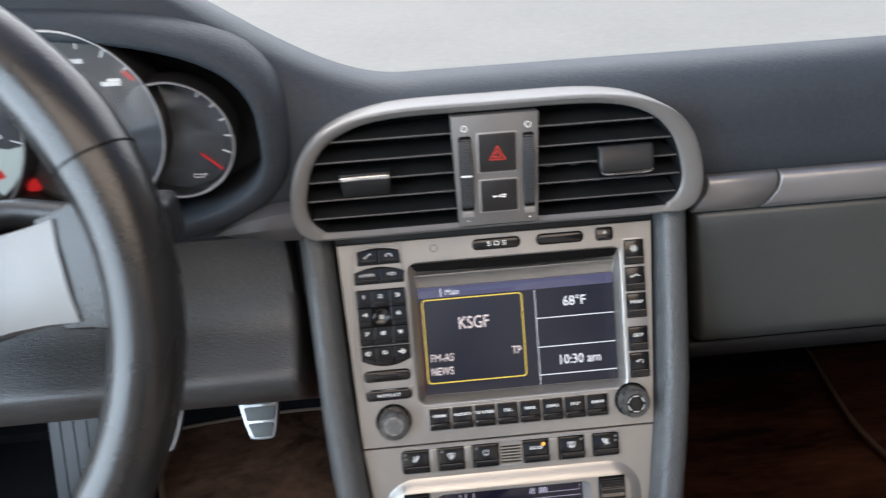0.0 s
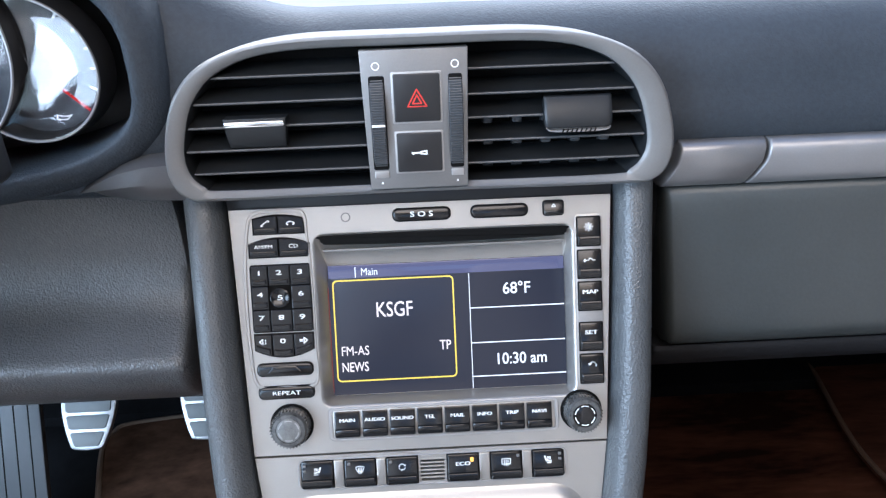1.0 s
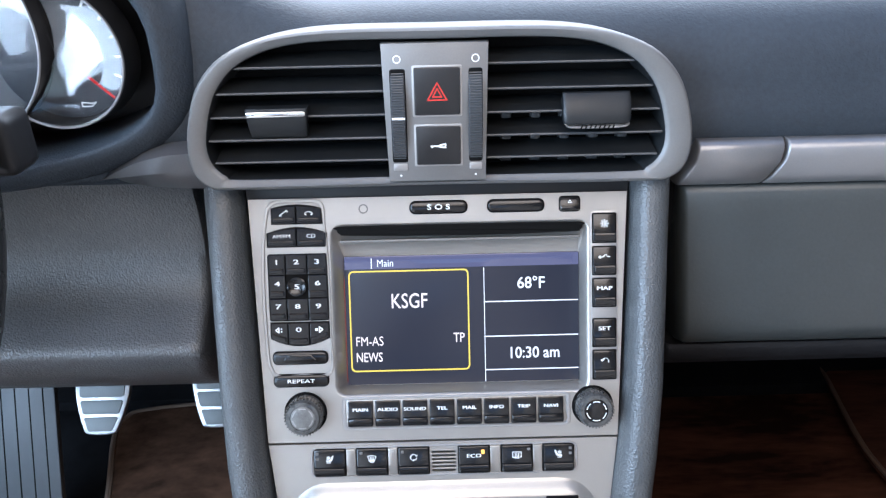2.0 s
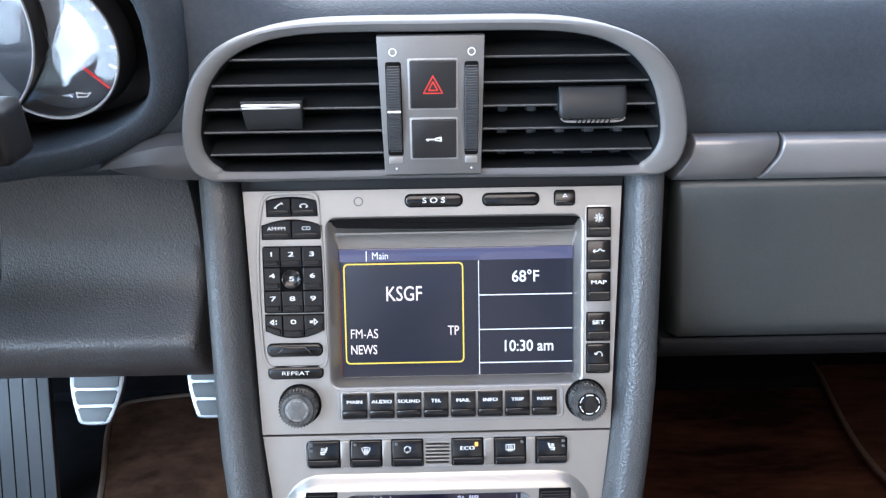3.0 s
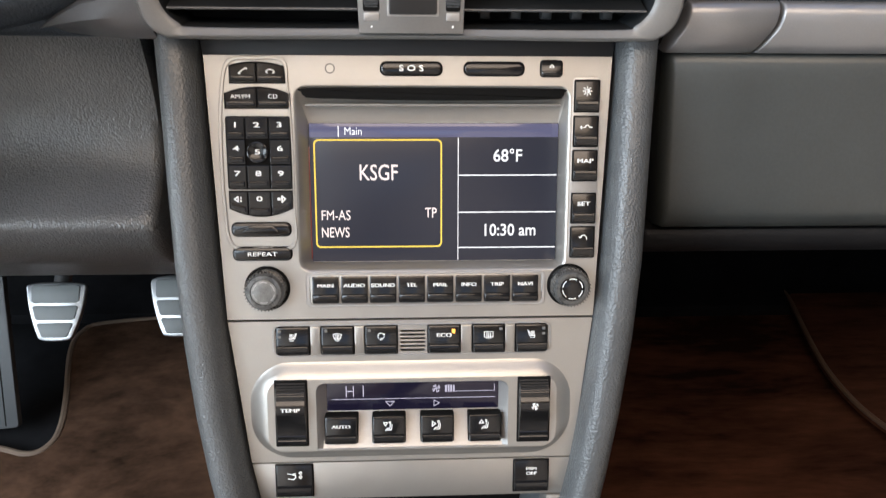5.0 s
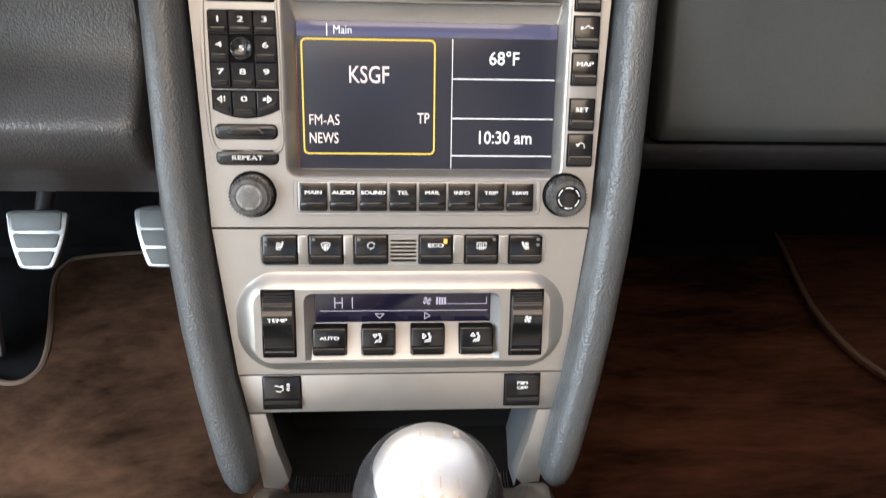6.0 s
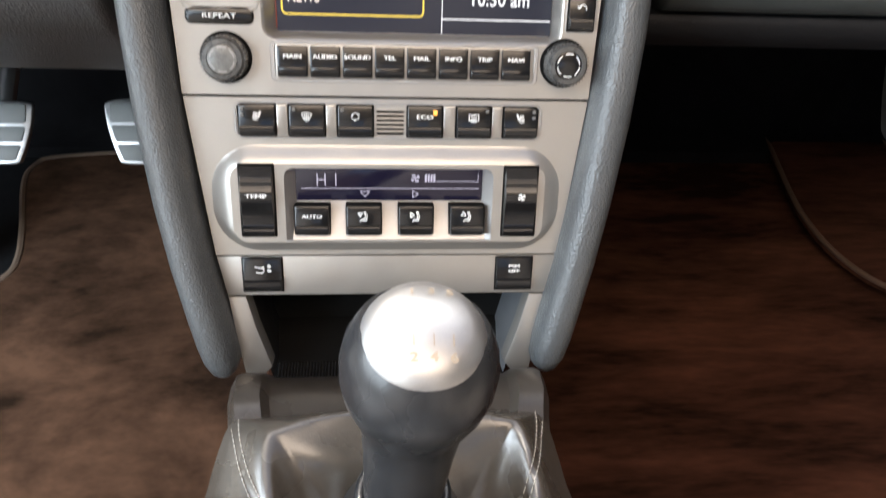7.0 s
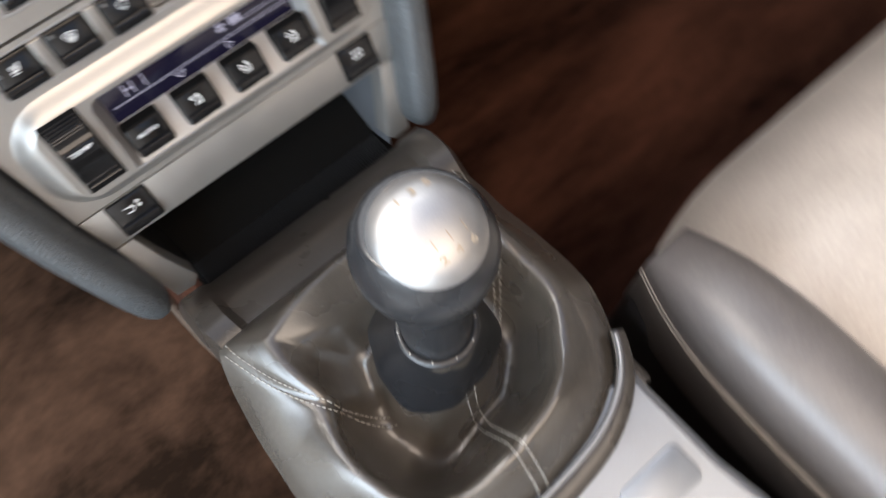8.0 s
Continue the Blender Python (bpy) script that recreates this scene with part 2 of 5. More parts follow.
def inset(pts, d):
    """The outline (counterclockwise) moved inwards by d."""
    if not d:
        return list(pts)
    n, out = len(pts), []
    for i in range(n):
        (ax, az), (bx, bz), (cx, cz) = pts[i - 1], pts[i], pts[(i + 1) % n]
        e1, e2 = Vector((bx - ax, bz - az)), Vector((cx - bx, cz - bz))
        if e1.length < 1e-9 or e2.length < 1e-9:
            e1 = e2 = Vector((cx - ax, cz - az))
        n1, n2 = Vector((-e1.y, e1.x)).normalized(), Vector((-e2.y, e2.x)).normalized()
        h = (n1 + n2)
        h = h / max(0.35, h.length_squared / 2) if h.length else n1
        out.append((bx + h.x * d, bz + h.y * d))
    return out


def stack(bm, outline, rings, front=True, back=True, s=MM):
    """Rings of an outline in x and z: (inset, y) from the back to the front, in millimetres unless s says else."""
    loops = []
    for d, y in rings:
        loops.append([bm.verts.new((x * s, y * s, z * s)) for x, z in inset(outline, d)])
    for a, b in zip(loops, loops[1:]):
        for i in range(len(a)):
            j = (i + 1) % len(a)
            bm.faces.new((a[i], a[j], b[j], b[i]))
    if back:
        bm.faces.new(loops[0][::-1])
    if front:
        bm.faces.new(loops[-1])
    return loops


def slab(outline, y_front, y_back, bevel=0.4, s=MM):
    bm = bmesh.new()
    stack(bm, outline, [(0, y_back), (0, y_front + bevel), (bevel * 0.3, y_front + bevel * 0.3), (bevel, y_front)], s=s)
    return bm


def frame_of(outer, inner, y_front, y_back, bevel=0.4, s=MM):
    """A ring between two outlines of equal count."""
    bm = bmesh.new()
    rows = [(outer, 0, y_back), (outer, 0, y_front + bevel), (outer, bevel, y_front), (inner, -bevel, y_front), (inner, 0, y_front + bevel), (inner, 0, y_back)]
    loops = [[bm.verts.new((x * s, y * s, z * s)) for x, z in inset(o, d)] for o, d, y in rows]
    for a, b in zip(loops, loops[1:] + loops[:1]):
        for i in range(len(a)):
            j = (i + 1) % len(a)
            bm.faces.new((a[i], a[j], b[j], b[i]))
    return bm


def holed(outer, holes, y_front, y_back, s=MM):
    """A plate with openings through it."""
    bm = bmesh.new()
    edges = []
    for loop in (outer, *holes):
        vs = [bm.verts.new((x * s, y_front * s, z * s)) for x, z in loop]
        edges += [bm.edges.new((vs[i], vs[(i + 1) % len(vs)])) for i in range(len(vs))]
    bmesh.ops.triangle_fill(bm, use_beauty=True, use_dissolve=True, edges=edges, normal=(0, -1, 0))
    got = bmesh.ops.extrude_face_region(bm, geom=bm.faces[:])
    for v in (g for g in got["geom"] if isinstance(g, bmesh.types.BMVert)):
        v.co.y = y_back * s
    return bm


def loft(bm, sections, closed=True, caps=True):
    """Faces between sections, each a list of 3D points."""
    loops = [[bm.verts.new(p) for p in sec] for sec in sections]
    n = len(loops[0])
    for a, b in zip(loops, loops[1:]):
        for i in range(n if closed else n - 1):
            j = (i + 1) % n
            bm.faces.new((a[i], a[j], b[j], b[i]))
    if caps and closed:
        bm.faces.new(loops[0][::-1])
        bm.faces.new(loops[-1])
    return loops


def key(x0, x1, z0, z1, proud=2.6, y=0.0, s=MM):
    """A push key: a label facet that leans out over a rounded lip."""
    h = z1 - z0
    prof = [(0.6, z0), (-0.50 * proud, z0 + 0.01 * h), (-0.86 * proud, z0 + 0.05 * h), (-proud, z0 + 0.13 * h), (-1.02 * proud, z0 + 0.29 * h), (-0.95 * proud, z0 + 0.325 * h),
            (-0.50 * proud, z0 + 0.345 * h), (-0.34 * proud, z0 + 0.93 * h), (-0.22 * proud, z1), (0.6, z1)]
    b, zc = min(0.7, (x1 - x0) * 0.1), (z0 + z1) / 2
    bm = bmesh.new()
    secs = []
    for x, k, kz in ((x0, 0.55, 0.95), (x0 + 0.3 * b, 0.86, 0.985), (x0 + b, 1, 1), (x1 - b, 1, 1), (x1 - 0.3 * b, 0.86, 0.985), (x1, 0.55, 0.95)):
        secs.append([(x * s, (y + (py * k if py < 0 else py)) * s, (zc + (pz - zc) * kz) * s) for py, pz in prof])
    loft(bm, secs)
    return bm


def lathe(profile, n=48, axis="y", centre=(0, 0, 0)):
    """Profile of (radius, along) turned about an axis."""
    bm = bmesh.new()
    secs = []
    for r, h in profile:
        ring = []
        for k in range(n):
            a = 2 * math.pi * k / n
            u, v = r * math.cos(a), r * math.sin(a)
            p = {"y": (u, h, v), "z": (u, v, h), "x": (h, u, v)}[axis]
            ring.append(tuple(c + q for c, q in zip(centre, p)))
        secs.append(ring)
    loft(bm, secs)
    return bm


def tube(points, radius, n=8, closed=False, flat=1.0):
    """A round bar along points; flat squeezes it across its second axis. radius: number or list."""
    pts = [Vector(p) for p in points]
    bm, secs, m = bmesh.new(), [], len(pts)
    up = Vector((0, 0, 1))
    for i, p in enumerate(pts):
        a, b = pts[i - 1] if (i or closed) else p, pts[(i + 1) % m] if (i < m - 1 or closed) else p
        t = (b - a).normalized()
        side = t.cross(up)
        side = side.normalized() if side.length > 1e-4 else Vector((1, 0, 0))
        nrm = side.cross(t).normalized()
        r = radius[i] if isinstance(radius, (list, tuple)) else radius
        secs.append([tuple(p + side * (r * math.cos(2 * math.pi * k / n)) + nrm * (r * flat * math.sin(2 * math.pi * k / n))) for k in range(n)])
    if closed:
        secs.append(secs[0])
    loft(bm, secs, caps=not closed)
    if closed:
        bmesh.ops.remove_doubles(bm, verts=bm.verts[:], dist=1e-7)
    return bm


def strokes(lines, width, y, s=MM, deep=0.08):
    """Flat printed strokes in x and z."""
    bm = bmesh.new()
    for line in lines:
        for (ax, az), (bx, bz) in zip(line, line[1:]):
            d = Vector((bx - ax, bz - az))
            if d.length < 1e-9:
                continue
            d.normalize()
            n, e = Vector((-d.y, d.x)) * width / 2, d * width * 0.35
            quad = [(ax - e.x + n.x, az - e.y + n.y), (ax - e.x - n.x, az - e.y - n.y), (bx + e.x - n.x, bz + e.y - n.y), (bx + e.x + n.x, bz + e.y + n.y)]
            stack(bm, quad, [(0, y + deep), (0, y)], s=s)
    return bm


def shift(line, cx, cz, k=1.0):
    return [(cx + x * k, cz + z * k) for x, z in line]


def lettering(text, x, z, y, size, material, parent, wide=1.2, s=MM, align="CENTER", name="lettering", bold=0.0, m=None, heavy=0.0):
    """Words in the built-in font, lying in x and z and facing -y."""
    cu = bpy.data.curves.new("words", "FONT")
    cu.body, cu.size, cu.align_x, cu.align_y = text, size * 1.35, align, "CENTER"
    cu.offset = bold
    cu.resolution_u = 3
    tmp = new("words", cu)
    flat = bpy.data.meshes.new_from_object(tmp)
    bpy.data.objects.remove(tmp)
    bpy.data.curves.remove(cu)
    # a heavy print is the same word struck three times, side by side
    verts, faces = [], []
    for i, d in enumerate((0.0, -heavy, heavy) if heavy else (0.0,)):
        n = len(verts)
        verts += [((x + v.co.x * wide + d) * s, (y + 0.012 * i) * s, (z + v.co.y) * s) for v in flat.vertices]
        faces += [[n + k for k in f.vertices] for f in flat.polygons]
    bpy.data.meshes.remove(flat)
    me = bpy.data.meshes.new("words")
    me.from_pydata(verts, [], faces)
    me.materials.clear()
    me.materials.append(material)
    ob = new(name, me)
    ob.parent = parent
    if m is not None:
        ob.matrix_basis = m
    return ob


LEAN = 22.0
CON = pose(0, 0, 0.42, -LEAN, 0, 0)         # the plane of the centre stack: x right, z up the slope, -y out of it
VEN = pose(0.0, 0.042, 0.612, -6.3, 0, 0)   # the plane of the centre vents

# ---------------------------------------------------------------- cabin shell


def box(x0, y0, z0, x1, y1, z1, bevel=0.0):
    bm = bmesh.new()
    bmesh.ops.create_cube(bm, size=1.0)
    for v in bm.verts:
        v.co = (x0 + (v.co.x + 0.5) * (x1 - x0), y0 + (v.co.y + 0.5) * (y1 - y0), z0 + (v.co.z + 0.5) * (z1 - z0))
    if bevel:
        bmesh.ops.bevel(bm, geom=bm.edges[:], offset=bevel, segments=3, profile=0.6, affect="EDGES")
    return bm


def sheet(rows, thick=0.0, axis=2):
    """A grid of points as an open surface."""
    bm = bmesh.new()
    loft(bm, rows, closed=False, caps=False)
    if thick:
        bmesh.ops.recalc_face_normals(bm, faces=bm.faces[:])
        bmesh.ops.solidify(bm, geom=bm.faces[:], thickness=thick)
    return bm


def structure(name, bm, material, label, category):
    return tagged(part(name, bm, material), label, category, kind="structure")


gr = bmesh.new()
bmesh.ops.create_grid(gr, x_segments=8, y_segments=8, size=400)
for v in gr.verts:
    v.co.z = -0.22
structure("ground", gr, CONCRETE, "pale bright concrete ground outside the car", "ground")

# floor: level, then rising to the bulkhead ahead of the pedals
prof = spline([(-1.3, 0.03), (-0.4, 0.03), (0.2, 0.03), (0.52, 0.032), (0.60, 0.07), (0.67, 0.20), (0.71, 0.36), (0.72, 0.44)], 4, closed=False)
cut = next(i for i, p in enumerate(prof) if p[0] > 0.49)
rows = [[(x, y, z) for y, z in prof[:cut + 1]] for x in (-0.74, -0.4, 0.0, 0.4, 0.74)]
structure("floor", sheet(rows, 0.03), CARPET, "dark reddish brown carpeted car floor", "floor")
rows = [[(x, y, z) for y, z in prof[cut:]] for x in (-0.74, -0.4, 0.0, 0.4, 0.74)]
structure("trim_toe_board", sheet(rows, 0.02), TOE, "black carpeted toe board rising ahead of the pedals", "toe board")
structure("trim_driver_footwell", box(-0.735, 0.255, 0.0, -0.115, 0.53, 0.0345, 0.001), TOE, "black carpet under the pedals", "carpet")
# unseen headlining; its opening is assumed, to let the roof lamp in
roof = holed([(-0.72, -1.45), (0.72, -1.45), (0.72, -0.22), (-0.72, -0.22)], [[(-0.42, -0.80), (0.42, -0.80), (0.42, -0.32), (-0.42, -0.32)]], -1.14, -1.10, s=1.0)
for v in roof.verts:
    v.co = (v.co.x, v.co.z, -v.co.y)
structure("ceiling", roof, LINING, "plain tan headlining, out of view, with an assumed opening for the roof lamp", "ceiling")
structure("wall_rear", box(-0.72, -1.50, 0.0, 0.72, -1.46, 0.78, 0.01), LINING, "plain rear bulkhead behind the seats", "wall")
structure("wall_passenger_door", box(0.745, -1.45, -0.05, 0.80, 0.75, 1.10, 0.01), KNEE, "closed dark door on the passenger side", "door")
structure("wall_driver_sill", box(-0.80, -1.45, -0.10, -0.745, 0.215, 0.12, 0.01), KNEE, "dark door sill below the open driver's door", "sill")
structure("wall_driver_side", box(-0.80, 0.22, -0.10, -0.745, 0.75, 0.62, 0.01), KNEE, "dark side panel ahead of the driver's door", "wall")
structure("wall_front", box(-0.74, 0.755, -0.05, 0.74, 0.78, 0.47, 0.0), DARK, "dark bulkhead at the front of the footwells", "wall")
for side in (-1, 1):
    structure("pillar_%s" % ("left" if side < 0 else "right"), tube([(side * 0.70, 0.55, 0.60), (side * 0.60, -0.22, 1.12)], 0.03, 10), LINING, "slanting windscreen pillar", "pillar")

# ---------------------------------------------------------------- tunnel and console body
tunnel = thing("centre_tunnel", "dark carpeted transmission tunnel with plastic console cover", "centre console")
secs = []
for y, top, w in ((0.70, 0.40, 0.085), (0.30, 0.40, 0.085), (0.15, 0.36, 0.082), (0.10, 0.275, 0.080), (-0.30, 0.262, 0.076), (-1.40, 0.262, 0.076)):
    secs.append([(-w - 0.03, y, 0.02), (-w, y, top - 0.06), (-w + 0.002, y, top - 0.008), (-w + 0.01, y, top), (w - 0.01, y, top), (w - 0.002, y, top - 0.008), (w, y, top - 0.06), (w + 0.03, y, 0.02)])
bm = bmesh.new()
loft(bm, secs)
part("tunnel_body", bm, CARPET, tunnel)

# cover round the lever: a tray of grey-brown plastic with a raised shoulder on each side
secs = []
for y, top, w, lip, dip in ((-0.058, 0.300, 0.080, 0.004, 0.0), (-0.070, 0.312, 0.079, 0.005, 0.0), (-0.085, 0.317, 0.078, 0.005, 0.0), (-0.096, 0.317, 0.076, 0.003, 0.0), (-0.12, 0.306, 0.075, 0.0, 0.05), (-0.2, 0.304, 0.075, 0.0, 0.05), (-0.235, 0.303, 0.075, 0.0, 0.05)):
    secs.append([(-w - 0.013, y, 0.16), (-w - 0.004, y, 0.25), (-w, y, top - 0.004), (-w + 0.004, y, top + lip), (-w + 0.016, y, top + lip), (-w + 0.020, y, top - dip),
                 (w - 0.020, y, top - dip), (w - 0.016, y, top + lip), (w - 0.004, y, top + lip), (w, y, top - 0.004), (w + 0.004, y, 0.25), (w + 0.013, y, 0.16)])
bm = bmesh.new()
loft(bm, secs)
part("cover", bm, PLASTIC, tunnel, "glossy grey-brown plastic cover")
secs = []
for y, w in ((-0.226, 0.0690), (-0.28, 0.0700), (-0.32, 0.0760), (-0.70, 0.080)):
    secs.append([(-w - 0.006, y, 0.20), (-w, y, 0.304), (-w + 0.005, y, 0.309), (w - 0.005, y, 0.309), (w, y, 0.304), (w + 0.006, y, 0.20)])
bm = bmesh.new()
loft(bm, secs)
plate = part("rear_plate", bm, CONSOLE, tunnel, "satin silver console plate behind the lever")
part("switch_blank", slab(rrect(0.0225, 0, 0.0585, 0.0195, 0.004), 0.0, 0.004, 0.0012, s=1.0), CONSOLE, plate, "raised silver switch blank",
     m=Matrix.Translation((0, -0.280, 0.3105)) @ Matrix.Rotation(radians(-90), 4, "X"))

# ---------------------------------------------------------------- centre stack


def stack_x(v):
    """Half width of the stack's face at a height up the slope, in millimetres."""
    pts = ((-135, 76.5), (-90, 82.0), (-68, 86.5), (10, 95.2), (143, 100.2))
    for (a, p), (b, q) in zip(pts, pts[1:]):
        if v <= b:
            return p + (q - p) * (v - a) / (b - a)
    return pts[-1][1]


def band(v0, v1, gap=0.0):
    return [(-stack_x(v0) + gap, v0), (stack_x(v0) - gap, v0), (stack_x(v1) - gap, v1), (-stack_x(v1) + gap, v1)]


body = thing("console_body", "black inner body of the centre stack with padded leather rails", "centre console", CON)
bm = slab(band(-88, 146, 0.5), 4.0, 90, 0.5)
bmesh.ops.delete(bm, geom=[f for f in bm.faces if abs(f.calc_center_median().y - 0.004) < 1e-4 and f.calc_area() > 0.01], context="FACES")
part("carcass", bm, DARK, body)
part("top_filler", slab([(-101, 141.0), (101, 141.0), (103, 158), (-103, 158)], 3.0, 40, 0.5), BLACK, body)


def rail(side):
    """A padded leather rail down one flank of the stack, ending in a rounded nose."""
    stations = ((152, 113.0, 10.6, -9, 26), (120, 111.8, 10.4, -10, 26), (86, 110.5, 10.4, -12, 26), (40, 108.8, 10.6, -13, 26), (0, 105.6, 11.0, -14, 26),
                (-40, 101.0, 10.7, -15, 25), (-71, 96.2, 10.3, -16, 24), (-98, 90.6, 10.4, -16.5, 22), (-114, 87.4, 10.2, -16, 20), (-124, 85.4, 9.2, -15, 17), (-129.5, 84.4, 6.8, -13, 14), (-132, 84.0, 4.0, -10, 10), (-133, 84.0, 1.2, -6, 6))
    bm, secs = bmesh.new(), []
    for v, cx, w, yf, yb in stations:
        ym, yr = (yf + yb) / 2, (yb - yf) / 2
        ring = []
        for k in range(28):
            a = 2 * math.pi * k / 28
            c, s_ = math.cos(a), math.sin(a)
            e = 0.80
            ring.append(((side * cx - 1.3 * max(0.0, min(1.0, (40 - v) / 100)) + w * math.copysign(abs(c) ** e, c)) * MM, (ym + yr * math.copysign(abs(s_) ** e, s_)) * MM, v * MM))
        secs.append(ring)
    loft(bm, secs)
    return part("padded_rail", bm, RAIL, body, "grained grey leather padded rail", sharp=60)


for side in (-1, 1):
    rail(side)

# --- infotainment unit
unit = thing("infotainment_unit", "satin silver car radio with colour screen and black keys", "car radio", CON)
recess = rrect(-57.6, 34.9, 79.8, 128.5, 6)
face_top = [(-95.0, 10.4), (95.0, 10.4), (100.0, 142.5), (-100.0, 142.5)]
face = part("faceplate", holed(face_top, [recess], 0.0, 4.0), SILVER, unit)
bm = bmesh.new()
deep = [(-52.5, 37.0), (77.5, 37.0), (77.5, 111.0), (-52.5, 111.0)]
ring0 = rrect(-57.6, 34.9, 79.8, 128.5, 6)
ring1 = rrect(-52.2, 37.9, 76.8, 111.2, 1.5)
loops = [[bm.verts.new((x * MM, y * MM, z * MM)) for x, z in r] for r, y in ((ring0, 0.0), (inset(ring0, 0.35), 0.15), (inset(ring0, 0.9), 0.7), (inset(ring0, 1.5), 1.8), (ring1, 12.5))]
for a, b in zip(loops, loops[1:]):
    for i in range(len(a)):
        j = (i + 1) % len(a)
        bm.faces.new((a[i], a[j], b[j], b[i]))
bm.faces.new(loops[-1])
part("recess", bm, SILVER, unit, sharp=50)
slot = part("disc_slot", slab(spline([(-53.6, 125.2), (-52.2, 123.2), (-45, 122.2), (12, 121.2), (69, 121.8), (75.4, 123.0), (76.6, 125.2), (74.6, 126.9), (12, 127.4), (-51.4, 127.0)], 5), 0.2, 4.2, 0.5), DARK, unit, "black disc loading slot")
# the slot lies on the sloping upper wall of the recess
part("slot_lip", slab(rrect(-52.5, 118.2, 75.5, 119.6, 0.6), 3.2, 7.0, 0.3), BEZEL, unit)
screen = part("screen", slab(rrect(-52.1, 38.3, 76.6, 110.2, 0.8), 11.6, 14.0, 0.2), SCREEN, unit, "lit dark blue screen with radio page")
SY = 11.45
part("title_bar", slab([(-51.9, 103.0), (76.4, 103.0), (76.4, 109.9), (-51.9, 109.9)], SY, SY + 0.1, 0.02), BAR, screen)
part("title_mark", slab([(-37.4, 103.2), (-36.9, 103.2), (-36.9, 108.8), (-37.4, 108.8)], SY - 0.05, SY + 0.05, 0.01), PIX_WHITE, screen)
lettering("Main", -34.3, 105.9, SY - 0.1, 4.2, PIX_WHITE, screen, 0.86, align="LEFT")
part("selected_frame", frame_of(rrect(-50.0, 45.6, 16.0, 102.0, 2.6), rrect(-49.2, 46.4, 15.2, 101.2, 2.0), SY, SY + 0.1, 0.02), PIX_YELLOW, screen)
lettering("KSGF", -17.0, 84.5, SY, 8.6, PIX_PINK, screen, 0.76, bold=0.06)
lettering("FM-AS", -47.2, 62.5, SY, 5.5, PIX_PINK, screen, 0.78, align="LEFT")
lettering("NEWS", -47.2, 53.5, SY, 5.5, PIX_PINK, screen, 0.72, align="LEFT", bold=0.05)
lettering("TP", 13.2, 63.6, SY, 5.5, PIX_PINK, screen, 0.75, align="RIGHT", bold=0.05)
lettering("68°F", 50.2, 93.2, SY, 6.6, PIX_WHITE, screen, 0.93, bold=0.10)
lettering("10:30 am", 51.5, 54.2, SY, 6.6, PIX_WHITE, screen, 0.88, bold=0.10)
for z in (83.4, 64.0, 45.2):
    part("table_line", slab([(24.5, z - 0.3), (76.1, z - 0.3), (76.1, z + 0.3), (24.5, z + 0.3)], SY, SY + 0.1, 0.02), PIX_WHITE, screen)
part("table_line", slab([(24.2, 38.6), (24.6, 38.6), (24.6, 102.6), (24.2, 102.6)], SY, SY + 0.1, 0.02), PIX_WHITE, screen)
# the red reflection on the recess wall, put in as a glowing strip
part("edge_glow", slab([(-52.6, 40), (-51.9, 40), (-51.9, 98), (-52.6, 98)], 11.8, 12.2, 0.05), REFLECTED_RED, unit, "glowing strip for the faint red reflection on the recess wall")


def gasket(x0, z0, x1, z1, r, parent, y=-0.35, mat=DARK, name="key_surround"):
    return part(name, slab(rrect(x0, z0, x1, z1, r), y, 0.6, 0.15), mat, parent)


def push_key(x0, x1, z0, z1, parent, text="", size=2.4, proud=2.6, icon=None, wide=1.45, width=0.42, mat=KEY, ink=WHITE, y=0.0):
    k = part("key", key(x0, x1, z0, z1, proud, y), mat, parent)
    cx, cz = (x0 + x1) / 2, z0 + 0.66 * (z1 - z0)
    # print lies on the leaning facet
    tilt = -math.degrees(math.atan2(0.16 * proud, 0.585 * (z1 - z0)))
    m = Matrix.Translation((cx * MM, (y - 0.415 * proud - 0.06) * MM, cz * MM)) @ Matrix.Rotation(radians(tilt), 4, "X")
    if text:
        for i, line in enumerate(text.split("\n")):
            n = text.count("\n")
            lettering(line, 0, (n / 2 - i) * size * 1.5, -0.08, size, ink, k, wide, m=m, heavy=0.045 * size)
    if icon:
        part("symbol", strokes(icon, width, -0.05), ink, k, m=m)
    return k


ARC = lambda cx, cz, r, a0, a1, n=10: [(cx + r * math.cos(radians(a0 + (a1 - a0) * i / n)), cz + r * math.sin(radians(a0 + (a1 - a0) * i / n))) for i in range(n + 1)]
SEAT_ICON = [[(-2.3, 2.2), (-1.3, -0.9), (1.9, -1.3)], [(-1.8, 2.2), (-0.8, -0.4), (1.8, -0.7), (1.9, -1.3)], [(-0.6, -2.1), (1.8, -2.1)]]
HEAT = [[(x + 0.15, 1.7), (x - 0.15, 1.1), (x + 0.15, 0.6), (x - 0.1, 0.1)] for x in (-0.3, 0.5, 1.3)]
SEAT_HEAT = SEAT_ICON + HEAT
SEAT_HEAT_NEAR = [[(-x, z) for x, z in line] for line in SEAT_HEAT]
SCREEN_ICON = [ARC(0, -3.4, 5.2, 60, 120, 8), [(2.6, 1.1), (1.5, -1.6)], [(-2.6, 1.1), (-1.5, -1.6)], ARC(0, -3.6, 2.5, 55, 125, 6), [(-0.9, 0.9), (-0.8, -2.6)], [(0, 1.0), (0, -2.8)], [(0.9, 0.9), (0.8, -2.6)]]
REAR_ICON = [[(-2.6, 1.7), (2.6, 1.7), (2.6, -1.5), (-2.6, -1.5), (-2.6, 1.7)], [(-1.1, 1.0), (-1.1, -2.5)], [(0, 1.0), (0, -2.5)], [(1.1, 1.0), (1.1, -2.5)]]
